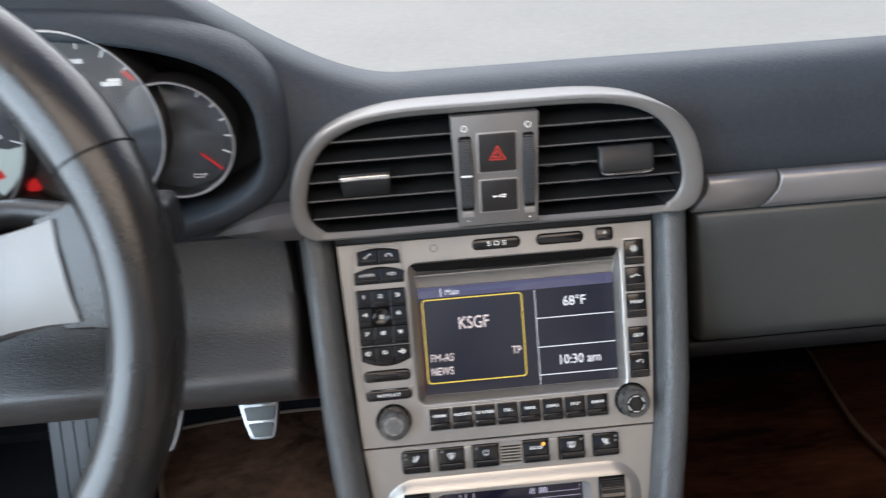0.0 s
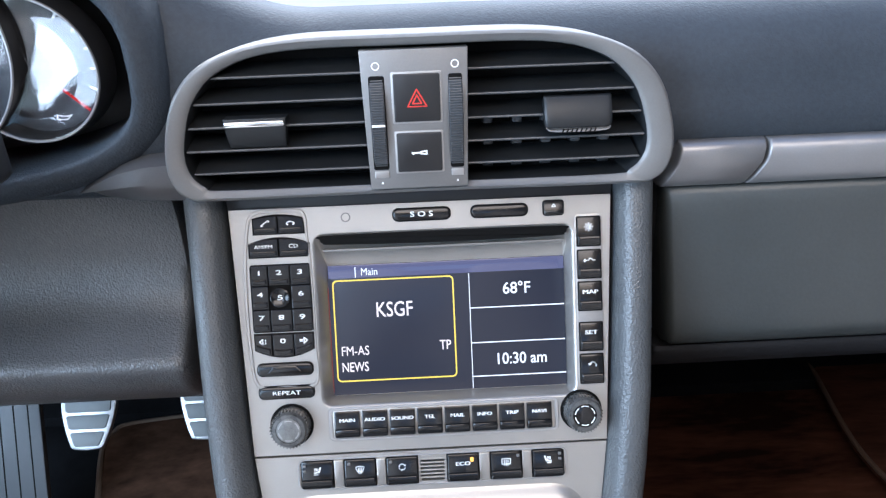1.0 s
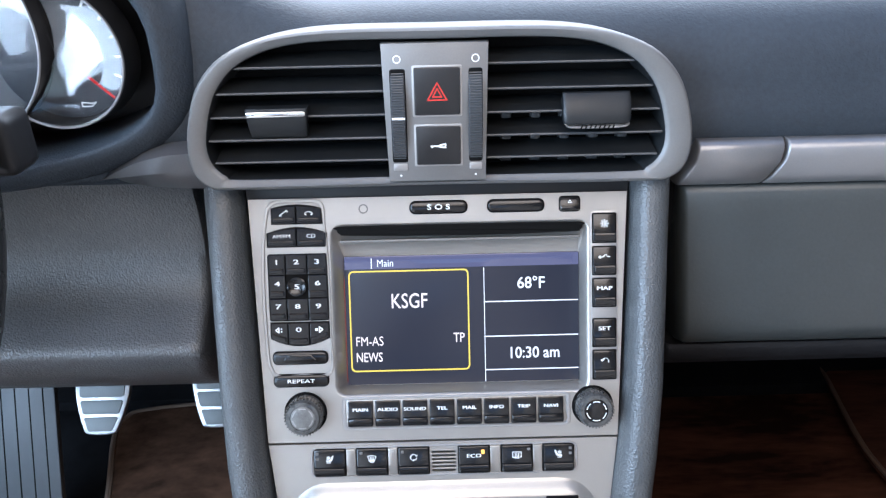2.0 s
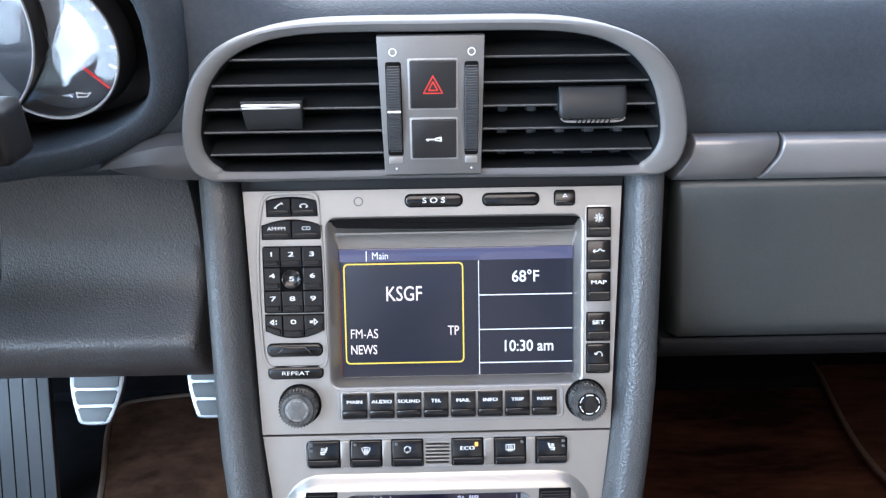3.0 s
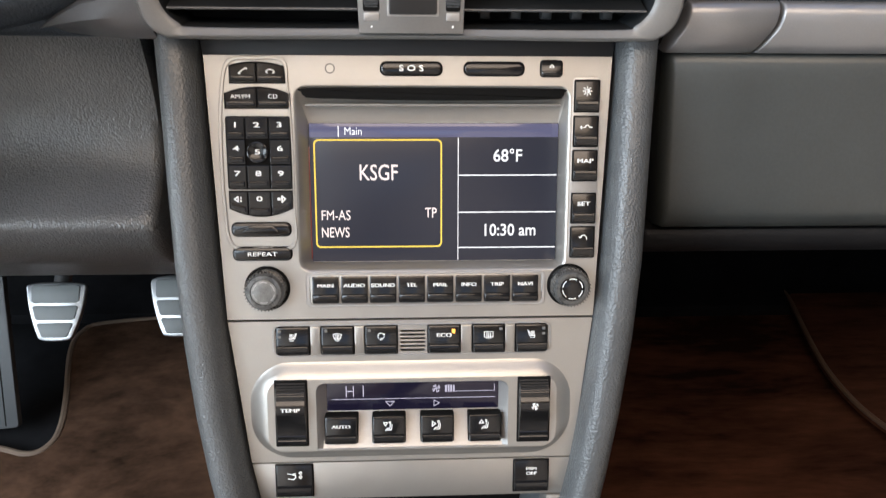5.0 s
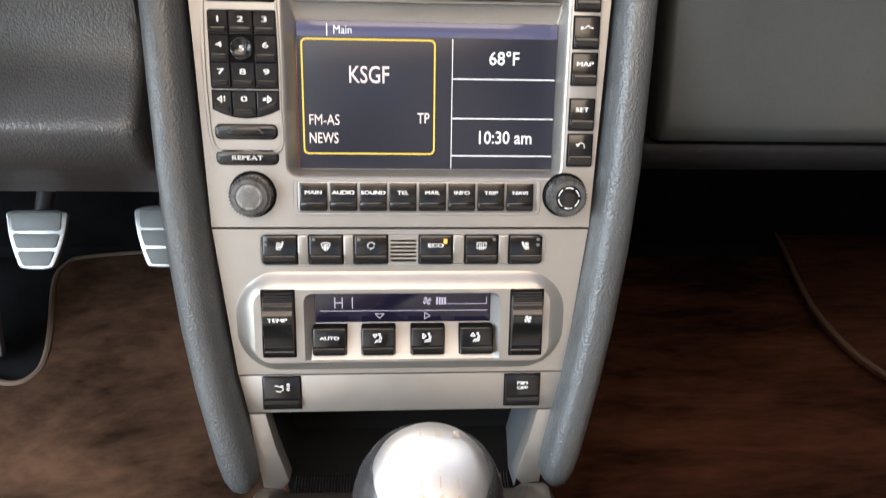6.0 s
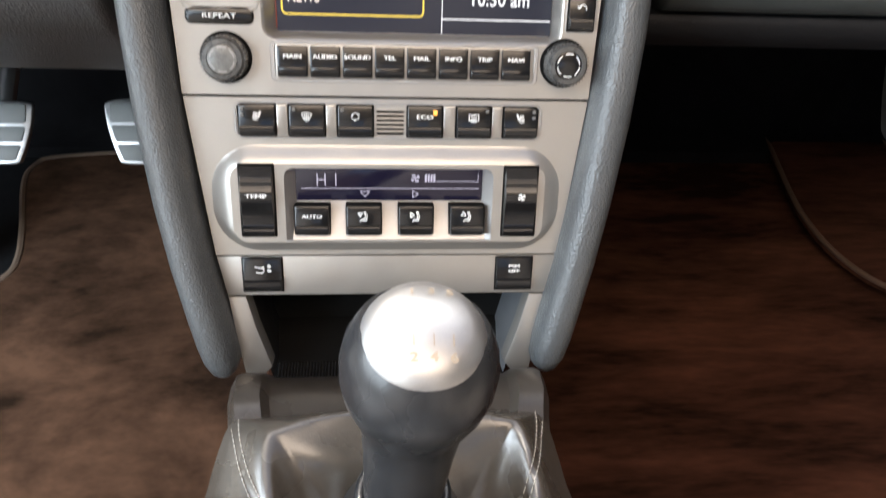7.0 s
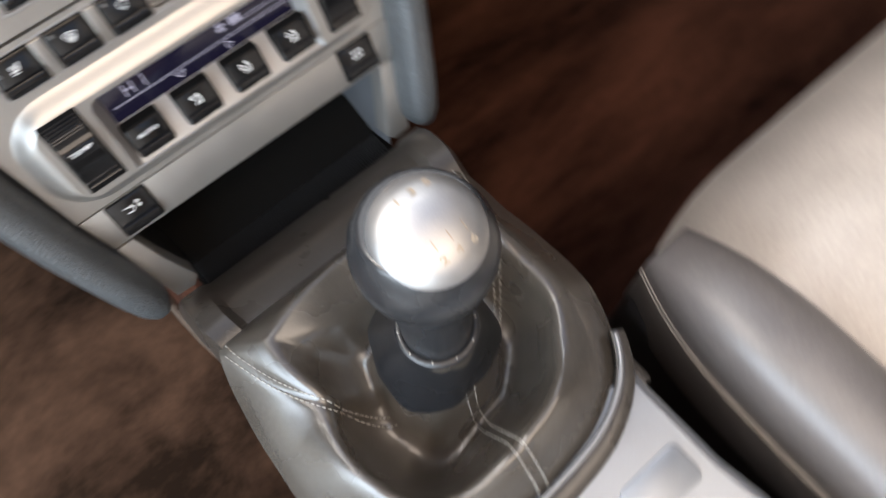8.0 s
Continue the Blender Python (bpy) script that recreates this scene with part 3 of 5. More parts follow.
RECIRC = [ARC(0, 0, 1.9, 20, 110), ARC(0, 0, 1.9, 140, 230), ARC(0, 0, 1.9, 260, 350), [(1.2, 1.0), (1.9, 0.6), (2.2, 1.3)], [(-1.5, 0.4), (-1.5, 1.3), (-0.7, 1.4)], [(-0.4, -2.4), (-0.4, -1.6), (0.3, -1.4)]]
PERSON_SEAT = [[(0.2, 2.2), (0.9, 2.2), (0.9, 1.5), (0.2, 1.5), (0.2, 2.2)], [(0.9, 1.2), (0.5, -1.0), (-0.8, -1.1), (-1.6, -2.2)], [(1.6, 0.8), (1.1, -1.8), (-0.6, -1.9)]]
SUN_ICON = [ARC(0, 0, 1.0, 0, 360, 14)] + [[(1.5 * math.cos(a), 1.5 * math.sin(a)), (2.3 * math.cos(a), 2.3 * math.sin(a))] for a in [radians(45 * i) for i in range(8)]] + [[(0.2, 0.8), (0.2, -0.8)], [(0.5, 0.7), (0.5, -0.7)]]
ROUTE = [[(-3.0, -0.3), (-0.6, -0.3), (0.1, 0.8), (1.0, 0.8), (1.6, -0.2), (3.0, -0.2)], [(-2.2, 0.5), (-3.0, -0.3), (-2.2, -1.1)]]
BACK = [ARC(0.4, -0.4, 1.7, -20, 170, 12), [(-2.0, 0.6), (-1.3, -0.3), (-0.4, 0.5)]]
PHONE = [[(-2.0, -1.2), (-1.0, -0.2), (0.8, 1.0), (2.0, 1.4)], [(-2.0, -0.8), (-1.2, -1.2)], [(1.4, 1.6), (2.1, 0.9)]]
HANG = [ARC(0, -1.6, 2.4, 35, 145, 8), [(-2.0, -0.4), (-1.3, -0.9)], [(2.0, -0.4), (1.3, -0.9)]]

# left hand keys in their bowed bezel
part("keypad_bezel", frame_of(spline([(-90.9, 48.4), (-75, 46.9), (-59.0, 48.4), (-58.3, 70), (-58.4, 105), (-59.6, 128), (-61.4, 140.9), (-75, 142.0), (-88.4, 140.7), (-92.6, 128), (-94.4, 105), (-94.2, 70)], 4),
                              spline([(-89.6, 49.8), (-75, 48.5), (-60.4, 49.8), (-59.4, 70), (-59.5, 105), (-60.9, 128), (-63.0, 139.2), (-75, 140.2), (-87.0, 139.0), (-90.8, 128), (-92.6, 105), (-92.4, 70)], 4), -0.7, 0.5, 0.3), SILVER, unit)


def arched(x0, x1, z0, z1, top=0.0, low=0.0, hw=15.4, xc=-75.2, n=8):
    """A key's outline whose upper or lower edge follows an arc across the keypad."""
    xs = [x0 + (x1 - x0) * k / n for k in range(n + 1)]
    return [(x, z0 + low * ((x - xc) / hw) ** 2) for x in xs] + [(x, z1 - top * ((x - xc) / hw) ** 2) for x in xs[::-1]]


def pad_key(x0, x1, z0, z1, text="", icon=None, top=0.0, low=0.0, size=3.0):
    """A flat key with a raised finger bar along its lower edge."""
    bm = bmesh.new()
    o = arched(x0, x1, z0, z1, top, low)
    stack(bm, o, [(0, 0.6), (0, -1.0), (0.12, -1.3), (0.4, -1.45)])
    h = z1 - z0
    lip = [(x, z) for x, z in arched(x0 + 0.9, x1 - 0.9, z0 + 0.10 * h, z0 + 0.32 * h, -low, low)]
    stack(bm, lip, [(0, -1.2), (0, -2.2), (0.25, -2.55), (0.5, -2.6)])
    k = part("key", bm, KEY, unit, sharp=25)
    cx, cz = (x0 + x1) / 2, z0 + 0.64 * h - 0.3 * top + 0.2 * low
    if text:
        lettering(text, cx, cz, -1.52, size * (0.86 if len(text) == 1 else 1), WHITE, k, 1.9 if len(text) == 1 else 1.2, bold=0.012 * size if len(text) == 1 else 0.0)
    if icon:
        part("symbol", strokes([shift(p, cx, cz) for p in icon], 0.6, -1.52), WHITE, k)
    return k


part("key_surround", slab(arched(-88.2, -60.8, 129.0, 139.6, 2.6), -0.35, 0.6, 0.15), DARK, unit)
pad_key(-87.5, -75.0, 129.6, 138.9, icon=PHONE, top=2.2)
pad_key(-74.6, -61.5, 129.6, 138.9, icon=HANG, top=2.2)
part("key_surround", slab(arched(-91.0, -58.9, 116.9, 127.7, 3.0), -0.35, 0.6, 0.15), DARK, unit)
pad_key(-90.3, -75.2, 117.5, 127.0, "AM/FM", top=2.6, size=2.0)
pad_key(-74.8, -59.6, 117.5, 127.0, "CD", top=2.6, size=2.1)
gasket(-91.1, 77.4, -59.0, 113.5, 1.5, unit)
cols, rws = ((-90.5, -81.6), (-81.2, -70.2), (-69.8, -59.6)), ((102.4, 112.9), (89.9, 102.0), (78.0, 89.5))
for i in range(9):
    (a, b), (c, d) = cols[i % 3], rws[i // 3]
    if i == 4:
        k5 = part("key", lathe([(0.1 * MM, -0.9 * MM), (2.6 * MM, -1.2 * MM), (4.6 * MM, -2.3 * MM), (5.2 * MM, -2.0 * MM), (5.5 * MM, 0.4 * MM), (0.1 * MM, 0.4 * MM)], 32, "y", ((a + b) / 2 * MM, 0, (c + d) / 2 * MM)), KEY, unit, "dished round centre key")
        lettering("5", (a + b) / 2, (c + d) / 2, -1.75, 2.6, WHITE, k5, 1.9, bold=0.04)
    else:
        pad_key(a, b, c, d, str(i + 1))
part("key_surround", slab(arched(-91.0, -59.1, 63.6, 77.0, 0.0, 4.0), -0.35, 0.6, 0.15), DARK, unit)
BACK_ICON = [[(-0.2, 1.3), (-1.9, 0), (-0.2, -1.3), (-0.2, 1.3)], [(1.2, 1.0), (1.2, 0.5)], [(1.2, -0.5), (1.2, -1.0)]]
FWD_ICON = [[(-2.0, 0.35), (-0.8, 0.35)], [(-2.0, -0.35), (-0.8, -0.35)], [(0.1, 1.5), (1.8, 0), (0.1, -1.5), (0.1, 1.5)]]
for (a, b), t, ic in zip(cols, ("", "0", ""), (BACK_ICON, None, FWD_ICON)):
    pad_key(a, b, 64.3, 76.4, t, ic, low=3.6)
for z0, z1, t in ((54.2, 60.5, ""), (41.8, 48.0, "REPEAT")):
    gasket(-90.6, z0 - 0.6, -60.6, z1 + 0.6, 3, unit)
    p = part("pill_key", slab(rrect(-90.0, z0, -61.2, z1, 2.6), -2.2, 0.5, 0.9), KEY, unit)
    if t:
        lettering(t, -75.4, (z0 + z1) / 2, -2.3, 2.2, WHITE, p, 1.5)
    else:
        part("ridge", slab([(-85, 56.0), (-66, 56.0), (-69.5, 59.9), (-81.5, 59.9)], -3.2, -2.0, 0.9), KEY, p)

# keys along the top
for x0, x1, t in ((-14.5, 15.2, "S O S"), (26.5, 55.8, "")):
    gasket(x0 - 0.6, 132.8, x1 + 0.6, 140.0, 3.2, unit)
    p = part("pill_key", slab(rrect(x0, 133.4, x1, 139.4, 2.9), -1.6 if t else -0.8, 0.5, 0.8), KEY, unit)
    if t:
        lettering(t, (x0 + x1) / 2, 136.4, -1.7, 2.9, WHITE, p, 1.35, bold=0.05)
gasket(63.9, 132.4, 75.4, 140.9, 2.0, unit)
push_key(64.5, 74.9, 133.0, 140.4, unit, icon=[[(-1.1, -0.7), (0, 0.7), (1.1, -0.7), (-1.1, -0.7)]], width=0.35)
part("sensor_ring", frame_of(circle(-39.4, 136.4, 2.5, 20), circle(-39.4, 136.4, 1.9, 20), -0.3, 0.4, 0.1), BEZEL, unit)
part("sensor", slab(circle(-39.4, 136.4, 1.9, 20), 0.15, 0.8, 0.1), TRIM, unit)

# keys down the far edge
gasket(80.7, 40.6, 95.0, 132.6, 2.5, unit, -0.25, TRIM, "key_bezel")
for (z0, z1), t, ic in zip(((116.0, 130.8), (98.8, 113.2), (81.5, 96.2), (59.8, 74.4), (42.0, 57.2)), ("", "", "MAP", "SET", ""), (SUN_ICON, ROUTE, None, None, BACK)):
    gasket(81.3, z0 - 0.7, 94.4, z1 + 0.7, 0.8, unit, -0.45)
    push_key(81.9, 93.7, z0, z1, unit, t, 2.2, 3.2, ic)

# row of page keys
part("page_key_bezel", frame_of(rrect(-54.4, 16.6, 69.2, 35.0, 3), rrect(-52.2, 18.2, 67.2, 33.4, 1.5), -0.6, 0.5, 0.3), TRIM, unit)
gasket(-52.2, 18.2, 67.2, 33.4, 1.5, unit, -0.2, SILVER)
for i, t in enumerate(("MAIN", "AUDIO", "SOUND", "TEL", "MAIL", "INFO", "TRIP", "NAVI")):
    x0 = -51.2 + i * 14.72
    push_key(x0, x0 + 13.6, 18.7, 32.8, unit, t, 1.95, 3.0, wide=1.32)


def rotary(cx, cz, r, marks):
    """A knurled turning knob with a printed cap."""
    k = part("rotary_knob", lathe([(0.1 * MM, -9.6 * MM), (r * 0.62 * MM, -9.6 * MM), (r * 0.66 * MM, -10.2 * MM), (r * 0.84 * MM, -10.0 * MM), (r * 0.92 * MM, -8.8 * MM), (r * MM, -1.2 * MM), (r * 1.0 * MM, 0.5 * MM), (0.1 * MM, 0.5 * MM)], 56, "y", (cx * MM, 0, cz * MM)), WORN, unit, "knurled worn dark grey rotary knob")
    bm = bmesh.new()
    for i in range(36):
        a = 2 * math.pi * i / 36
        c, s_ = math.cos(a), math.sin(a)
        quad = []
        for rr, w in ((r * 0.93, 0.30), (r * 1.004, 0.22)):
            quad += [(cx + rr * c - w * s_, cz + rr * s_ + w * c), (cx + rr * c + w * s_, cz + rr * s_ - w * c)]
        q = [quad[0], quad[1], quad[3], quad[2]]
        stack(bm, q, [(0, -1.5), (0, -8.6)])
    part("knurl", bm, WORN, k)
    part("cap", slab(circle(cx, cz, r * 0.63, 36), -10.0, -9.0, 0.3), WORN_CAP if marks == 1 else KEY, k, "worn grey cap" if marks == 1 else "")
    lines = [shift(ARC(0, 0, r * 0.52, a, a + 38, 5), cx, cz) for a in range(10, 370, 60)]
    part("ring_print", strokes(lines, 0.5, -10.12), WHITE if marks == 2 else TRIM, k)
    part("well", frame_of(circle(cx, cz, r + 1.4, 40), circle(cx, cz, r - 0.5, 40), -0.2, 0.5, 0.1), DARK, k)


rotary(-74.0, 26.9, 10.2, 1)
rotary(81.4, 27.0, 9.9, 2)

# --- switch row and climate unit
climate = thing("climate_control", "silver climate control panel with black keys and small display", "climate control", CON)
grid_hole = rrect(-6.4, -7.8, 6.5, 4.6, 1.0)
drec = [(-50.5, -59.6), (50.2, -59.6), (50.2, -41.5), (50.2, -27.0), (49.0, -24.2), (46.5, -23.0), (-46.8, -23.0), (-49.3, -24.2), (-50.5, -27.0), (-50.5, -41.5)]
part("faceplate", holed([(-86.1, -68.4), (86.1, -68.4), (94.8, 9.2), (-94.8, 9.2)], [grid_hole, drec], 0.0, 4.0), SILVER, climate)
part("grille_backing", slab(rrect(-6.6, -8.0, 6.7, 4.8, 0.6), 2.4, 4.4, 0.2), DARK, climate)
for i in range(6):
    z = -6.6 + i * 2.05
    part("grille_bar", slab(rrect(-6.6, z, 6.7, z + 0.95, 0.3), 0.1, 2.0, 0.2), SILVER, climate)
part("switch_bezel", frame_of(rrect(-72.6, -9.8, 73.0, 7.4, 4), rrect(-71.4, -9.0, 71.8, 6.6, 3.2), -0.5, 0.4, 0.25), TRIM, climate)
row = ((-70.4, -53.6), (-47.2, -30.8), (-24.6, -8.2), (8.2, 24.7), (31.6, 48.0), (54.3, 70.7))
icons = (SEAT_HEAT_NEAR, SCREEN_ICON, RECIRC, None, REAR_ICON, SEAT_HEAT)
for (x0, x1), ic, t in zip(row, icons, ("", "", "", "ECO", "", "")):
    gasket(x0 - 0.6, -9.0, x1 + 0.6, 6.7, 0.8, climate)
    push_key(x0, x1, -8.4, 6.0, climate, t, 2.05, 3.4, [shift(p, 0, 0, 0.88) for p in ic] if ic else None, width=0.36)
for a, b in ((-53.0, -47.8), (-30.2, -25.2), (25.3, 31.0), (48.6, 53.7)):
    part("spacer", slab(rrect(a, -8.6, b, 6.2, 0.8), -0.9, 0.4, 0.5), SILVER, climate)
part("led", slab(rrect(20.4, 2.3, 22.2, 4.4, 0.35), -2.2, -1.0, 0.1), AMBER, climate, "small lit amber lamp")
for x, z in ((-68.6, 4.2), (-68.6, 1.4), (-44.8, 4.2), (-22.4, 4.2), (46.2, 4.2), (68.8, 4.2), (68.8, 1.4)):
    part("lamp_window", slab(rrect(x - 0.8, z - 0.7, x + 0.8, z + 0.7, 0.3), -1.95, -1.0, 0.1), BEZEL, climate)

# raised oval surround with a sloping shoulder
ov_out, ov_in = rrect(-86.0, -66.4, 85.0, -12.2, 23, 8), rrect(-75.6, -60.2, 75.9, -21.0, 8, 8)
bm = bmesh.new()
loops = []
for t in (0.0, 0.06, 0.14, 0.25, 0.38, 0.52, 0.68, 0.84, 0.96, 1.0):
    rise = 0.2 - 5.0 * (0.5 - 0.5 * math.cos(math.pi * t ** 0.9)) * 0.5 - 2.5 * t
    ring = [(a + (c - a) * t, b + (d - b) * t) for (a, b), (c, d) in zip(ov_out, ov_in)]
    loops.append([bm.verts.new((x * MM, rise * MM, z * MM)) for x, z in ring])
for a, b in zip(loops, loops[1:]):
    for i in range(len(a)):
        j = (i + 1) % len(a)
        bm.faces.new((a[i], a[j], b[j], b[i]))
part("oval_surround", bm, SILVER, climate, "raised silver oval surround", sharp=70)
part("inner_plate", holed(inset(ov_in, 0.02), [drec], -4.75, -2.0), SILVER, climate)
bm = bmesh.new()
floor_pts = [(-47.5, -4.55, -58.9), (47.2, -4.55, -58.9), (45.6, 3.0, -41.5), (45.6, 3.0, -25.5), (45.4, 3.0, -24.6), (44.8, 3.0, -24.2), (-45.0, 3.0, -24.2), (-45.4, 3.0, -24.6), (-45.6, 3.0, -25.5), (-45.6, 3.0, -41.5)]
rim = [bm.verts.new((x * MM, -4.75 * MM, z * MM)) for x, z in drec]
edge = [bm.verts.new((x * MM, -4.2 * MM, z * MM)) for x, z in inset(drec, 0.4)]
low = [bm.verts.new((x * MM, y * MM, z * MM)) for x, y, z in floor_pts]
for a, b in ((rim, edge), (edge, low)):
    for i in range(10):
        j = (i + 1) % 10
        bm.faces.new((a[i], a[j], b[j], b[i]))
bm.faces.new((low[0], low[1], low[2], low[9]))
bm.faces.new(low[2:])
part("display_recess", bm, TRIM, climate)
lcd = part("display", slab(rrect(-45.8, -40.8, 45.8, -24.2, 0.8), 2.2, 3.4, 0.2), LCD, climate, "dark violet liquid crystal display")
L = 2.05
part("digits", strokes([[(-35.4, -27.4), (-35.4, -33.0)], [(-31.6, -27.4), (-31.6, -33.0)], [(-35.4, -30.2), (-31.6, -30.2)], [(-26.4, -27.4), (-26.4, -33.0)]], 0.55, L), LCD_INK, lcd)
fan = [shift([(0.25 * math.cos(radians(a)), 0.25 * math.sin(radians(a))), (1.9 * math.cos(radians(a)), 1.9 * math.sin(radians(a))), (2.1 * math.cos(radians(a + 38)), 2.1 * math.sin(radians(a + 38))), (1.2 * math.cos(radians(a + 38)), 1.2 * math.sin(radians(a + 38)))], 12.4, -29.4) for a in (10, 100, 190, 280)]
part("fan_symbol", strokes(fan, 0.5, L), LCD_INK, lcd)
part("level_bars", strokes([[(x, -27.8), (x, -31.0)] for x in (17.6, 19.0, 20.4, 21.8)], 1.0, L), LCD_INK, lcd)
part("level_frame", strokes([[(22.6, -31.0), (43.6, -31.0), (43.6, -27.4)]], 0.3, L), LCD_INK, lcd)
part("divider", strokes([[(-43.0, -34.6), (44.0, -34.6)]], 0.35, L), LCD_INK, lcd)
part("arrow_down", strokes([[(-14.6, -36.2), (-10.0, -36.2), (-12.3, -38.8), (-14.6, -36.2)]], 0.4, L), LCD_INK, lcd)
part("arrow_side", strokes([[(11.2, -35.8), (11.2, -39.2), (14.0, -37.5), (11.2, -35.8)]], 0.4, L), LCD_INK, lcd)


def rocker(x0, x1, z0, z1, text, icon):
    """A tall ribbed rocker switch with a raised waist."""
    gasket(x0 - 0.7, z0 - 0.7, x1 + 0.7, z1 + 0.7, 0.8, climate, -5.0)
    h, bm, secs = z1 - z0, bmesh.new(), []
    zc = (z0 + z1) / 2 + 0.075 * h
    prof = [(0.0, z0), (-3.2, z0 + 0.3)]
    for i in range(2):
        z = z0 + 0.8 + i * h * 0.080
        prof += [(-3.4 - 0.25 * i, z), (-4.1 - 0.25 * i, z + h * 0.054), (-3.7 - 0.25 * i, z + h * 0.067)]
    prof += [(-4.0, z0 + 0.21 * h), (-4.3, z0 + 0.30 * h), (-4.7, z0 + 0.37 * h), (-5.3, z0 + 0.415 * h)]
    prof += [(-6.5, zc - h * 0.080), (-7.0, zc - h * 0.045), (-6.75, zc + h * 0.06), (-6.1, zc + h * 0.115), (-5.4, zc + h * 0.14)]
    for i in range(8):
        z, d = zc + h * (0.155 + 0.036 * i), -5.2 + 0.07 * i * i
        prof += [(d, z), (d - 0.07, z + h * 0.014), (d + 0.03, z + h * 0.028)]
    prof += [(-1.6, z1 - 0.2), (0.0, z1)]
    for x, k in ((x0, 0.7), (x0 + 0.6, 1.0), (x1 - 0.6, 1.0), (x1, 0.7)):
        secs.append([(x * MM, (py * k - 2.6) * MM, pz * MM) for py, pz in prof])
    loft(bm, secs)
    r = part("rocker", bm, KEY, climate, "tall ribbed black rocker switch")
    m = Matrix.Translation(((x0 + x1) / 2 * MM, -9.65 * MM, (zc + 0.8) * MM))
    if text:
        lettering(text, 0, 0, -0.12, 2.0, WHITE, r, 1.55, m=m, heavy=0.09)
    else:
        part("fan_symbol", strokes([shift(p, 0, 0, 0.85) for p in icon], 0.5, -0.1), WHITE, r, m=m)


rocker(-71.2, -55.4, -56.6, -21.4, "TEMP", None)
rocker(55.6, 71.8, -56.8, -21.7, "", [shift(p, -12.4, 29.4) for p in fan])
for (x0, x1), t, arrow in zip(((-46.2, -29.6), (-21.3, -4.5), (4.2, 21.1), (29.5, 46.4)), ("AUTO", "", "", ""), (None, [(-2.6, 1.8), (-0.6, 1.8), (-1.6, 0.2), (-2.6, 1.8)], [(-2.4, 2.0), (-2.4, -0.4), (-0.8, 0.8), (-2.4, 2.0)], [(-2.8, 0.6), (-0.6, 0.6), (-1.7, 2.2), (-2.8, 0.6)])):
    part("key_surround", slab(rrect(x0 - 0.5, -57.1, x1 + 0.5, -41.7, 0.8), -3.6, 3.0, 0.15), DARK, climate)
    k = push_key(x0, x1, -56.6, -42.2, climate, t, 1.8, 3.6, [shift(p, 0, 0, 1.08) for p in PERSON_SEAT + [arrow]] if arrow else None, y=-3.4)

# --- lower switch strip
strip = thing("switch_strip", "silver strip with two black switches below the climate panel", "switch panel", CON)
part("strip_face", slab([(-81.9, -90.2), (81.9, -90.2), (85.9, -69.2), (-85.9, -69.2)], 0.0, 4.0, 0.3), SILVER, strip)
gasket(-74.0, -88.4, -53.6, -69.4, 0.6, strip)
push_key(-73.4, -54.2, -87.6, -70.0, strip, "", 2.6, 3.4, [[(-3.4, 1.6), (-1.0, 1.0), (0.8, 1.6)], [(-3.0, -1.4), (-0.4, -1.8), (0.8, -0.6), (0.8, 0.6), (-0.6, 0.8)], [(2.6, 1.8), (3.4, 2.6), (4.2, 1.8), (3.4, 1.0), (2.6, 1.8)], [(2.6, -0.4), (3.4, 0.4), (4.2, -0.4), (3.4, -1.2), (2.6, -0.4)]])
gasket(54.0, -88.6, 73.8, -69.6, 0.6, strip)
push_key(54.6, 73.2, -87.8, -70.2, strip, "PSM\nOFF", 1.75, 3.4)

# --- storage cubby under the stack
cubby = thing("storage_cubby", "open dark storage cubby with silver cheeks and ribbed rubber floor", "storage tray", CON)
for side in (-1, 1):
    o = [(81.7, -91.2), (73.0, -91.2), (68.6, -110), (62.0, -131.5), (66.0, -136.0), (75.8, -135.0), (78.6, -118)]
    o = [(side * x, z) for x, z in o]
    if side > 0:
        o = o[::-1]
    part("cheek", slab(o[::-1], 0.0, 12.0, 0.4), SILVER, cubby)
    bm = bmesh.new()
    secs = [[(side * 73.2 * MM, y * MM, -91.2 * MM), (side * 68.8 * MM, y * MM, -110 * MM), (side * 61.8 * MM, y * MM, -138 * MM)] for y in (0.5, 25, 50)]
    loft(bm, secs, closed=False, caps=False)
    # right wall pale, left wall black: the side light is in their colours
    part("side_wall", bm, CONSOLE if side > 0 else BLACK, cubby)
bm = bmesh.new()
for quad in ([(-74, 50, -88), (74, 50, -88), (60, 50, -160), (-60, 50, -160)], [(-74, 3, -90.6), (74, 3, -90.6), (74, 50, -88), (-74, 50, -88)]):
    bm.faces.new([bm.verts.new((x * MM, y * MM, z * MM)) for x, y, z in quad])
# near-black back wall and tray floor carry the cubby's shade in their colour
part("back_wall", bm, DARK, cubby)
wm = CON.inverted()
bm = box(-0.064, -0.062, 0.278, 0.064, 0.055, 0.284)
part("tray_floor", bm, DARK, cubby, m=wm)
# ribs only at the front; further back the floor is painted as shade
bm = bmesh.new()
for i in range(72):
    x = -0.061 + i * 0.00170
    loft(bm, [[(x, y, 0.2842), (x + 0.0004, y, 0.2856), (x + 0.0009, y, 0.2842)] for y in (-0.060, -0.036)])
part("ribs", bm, RIB, cubby, "fine ribbed rubber mat", m=wm)
bm = box(-0.068, -0.0645, 0.278, 0.068, -0.0605, 0.300, 0.001)
part("front_lip", bm, PLASTIC, cubby, m=wm)

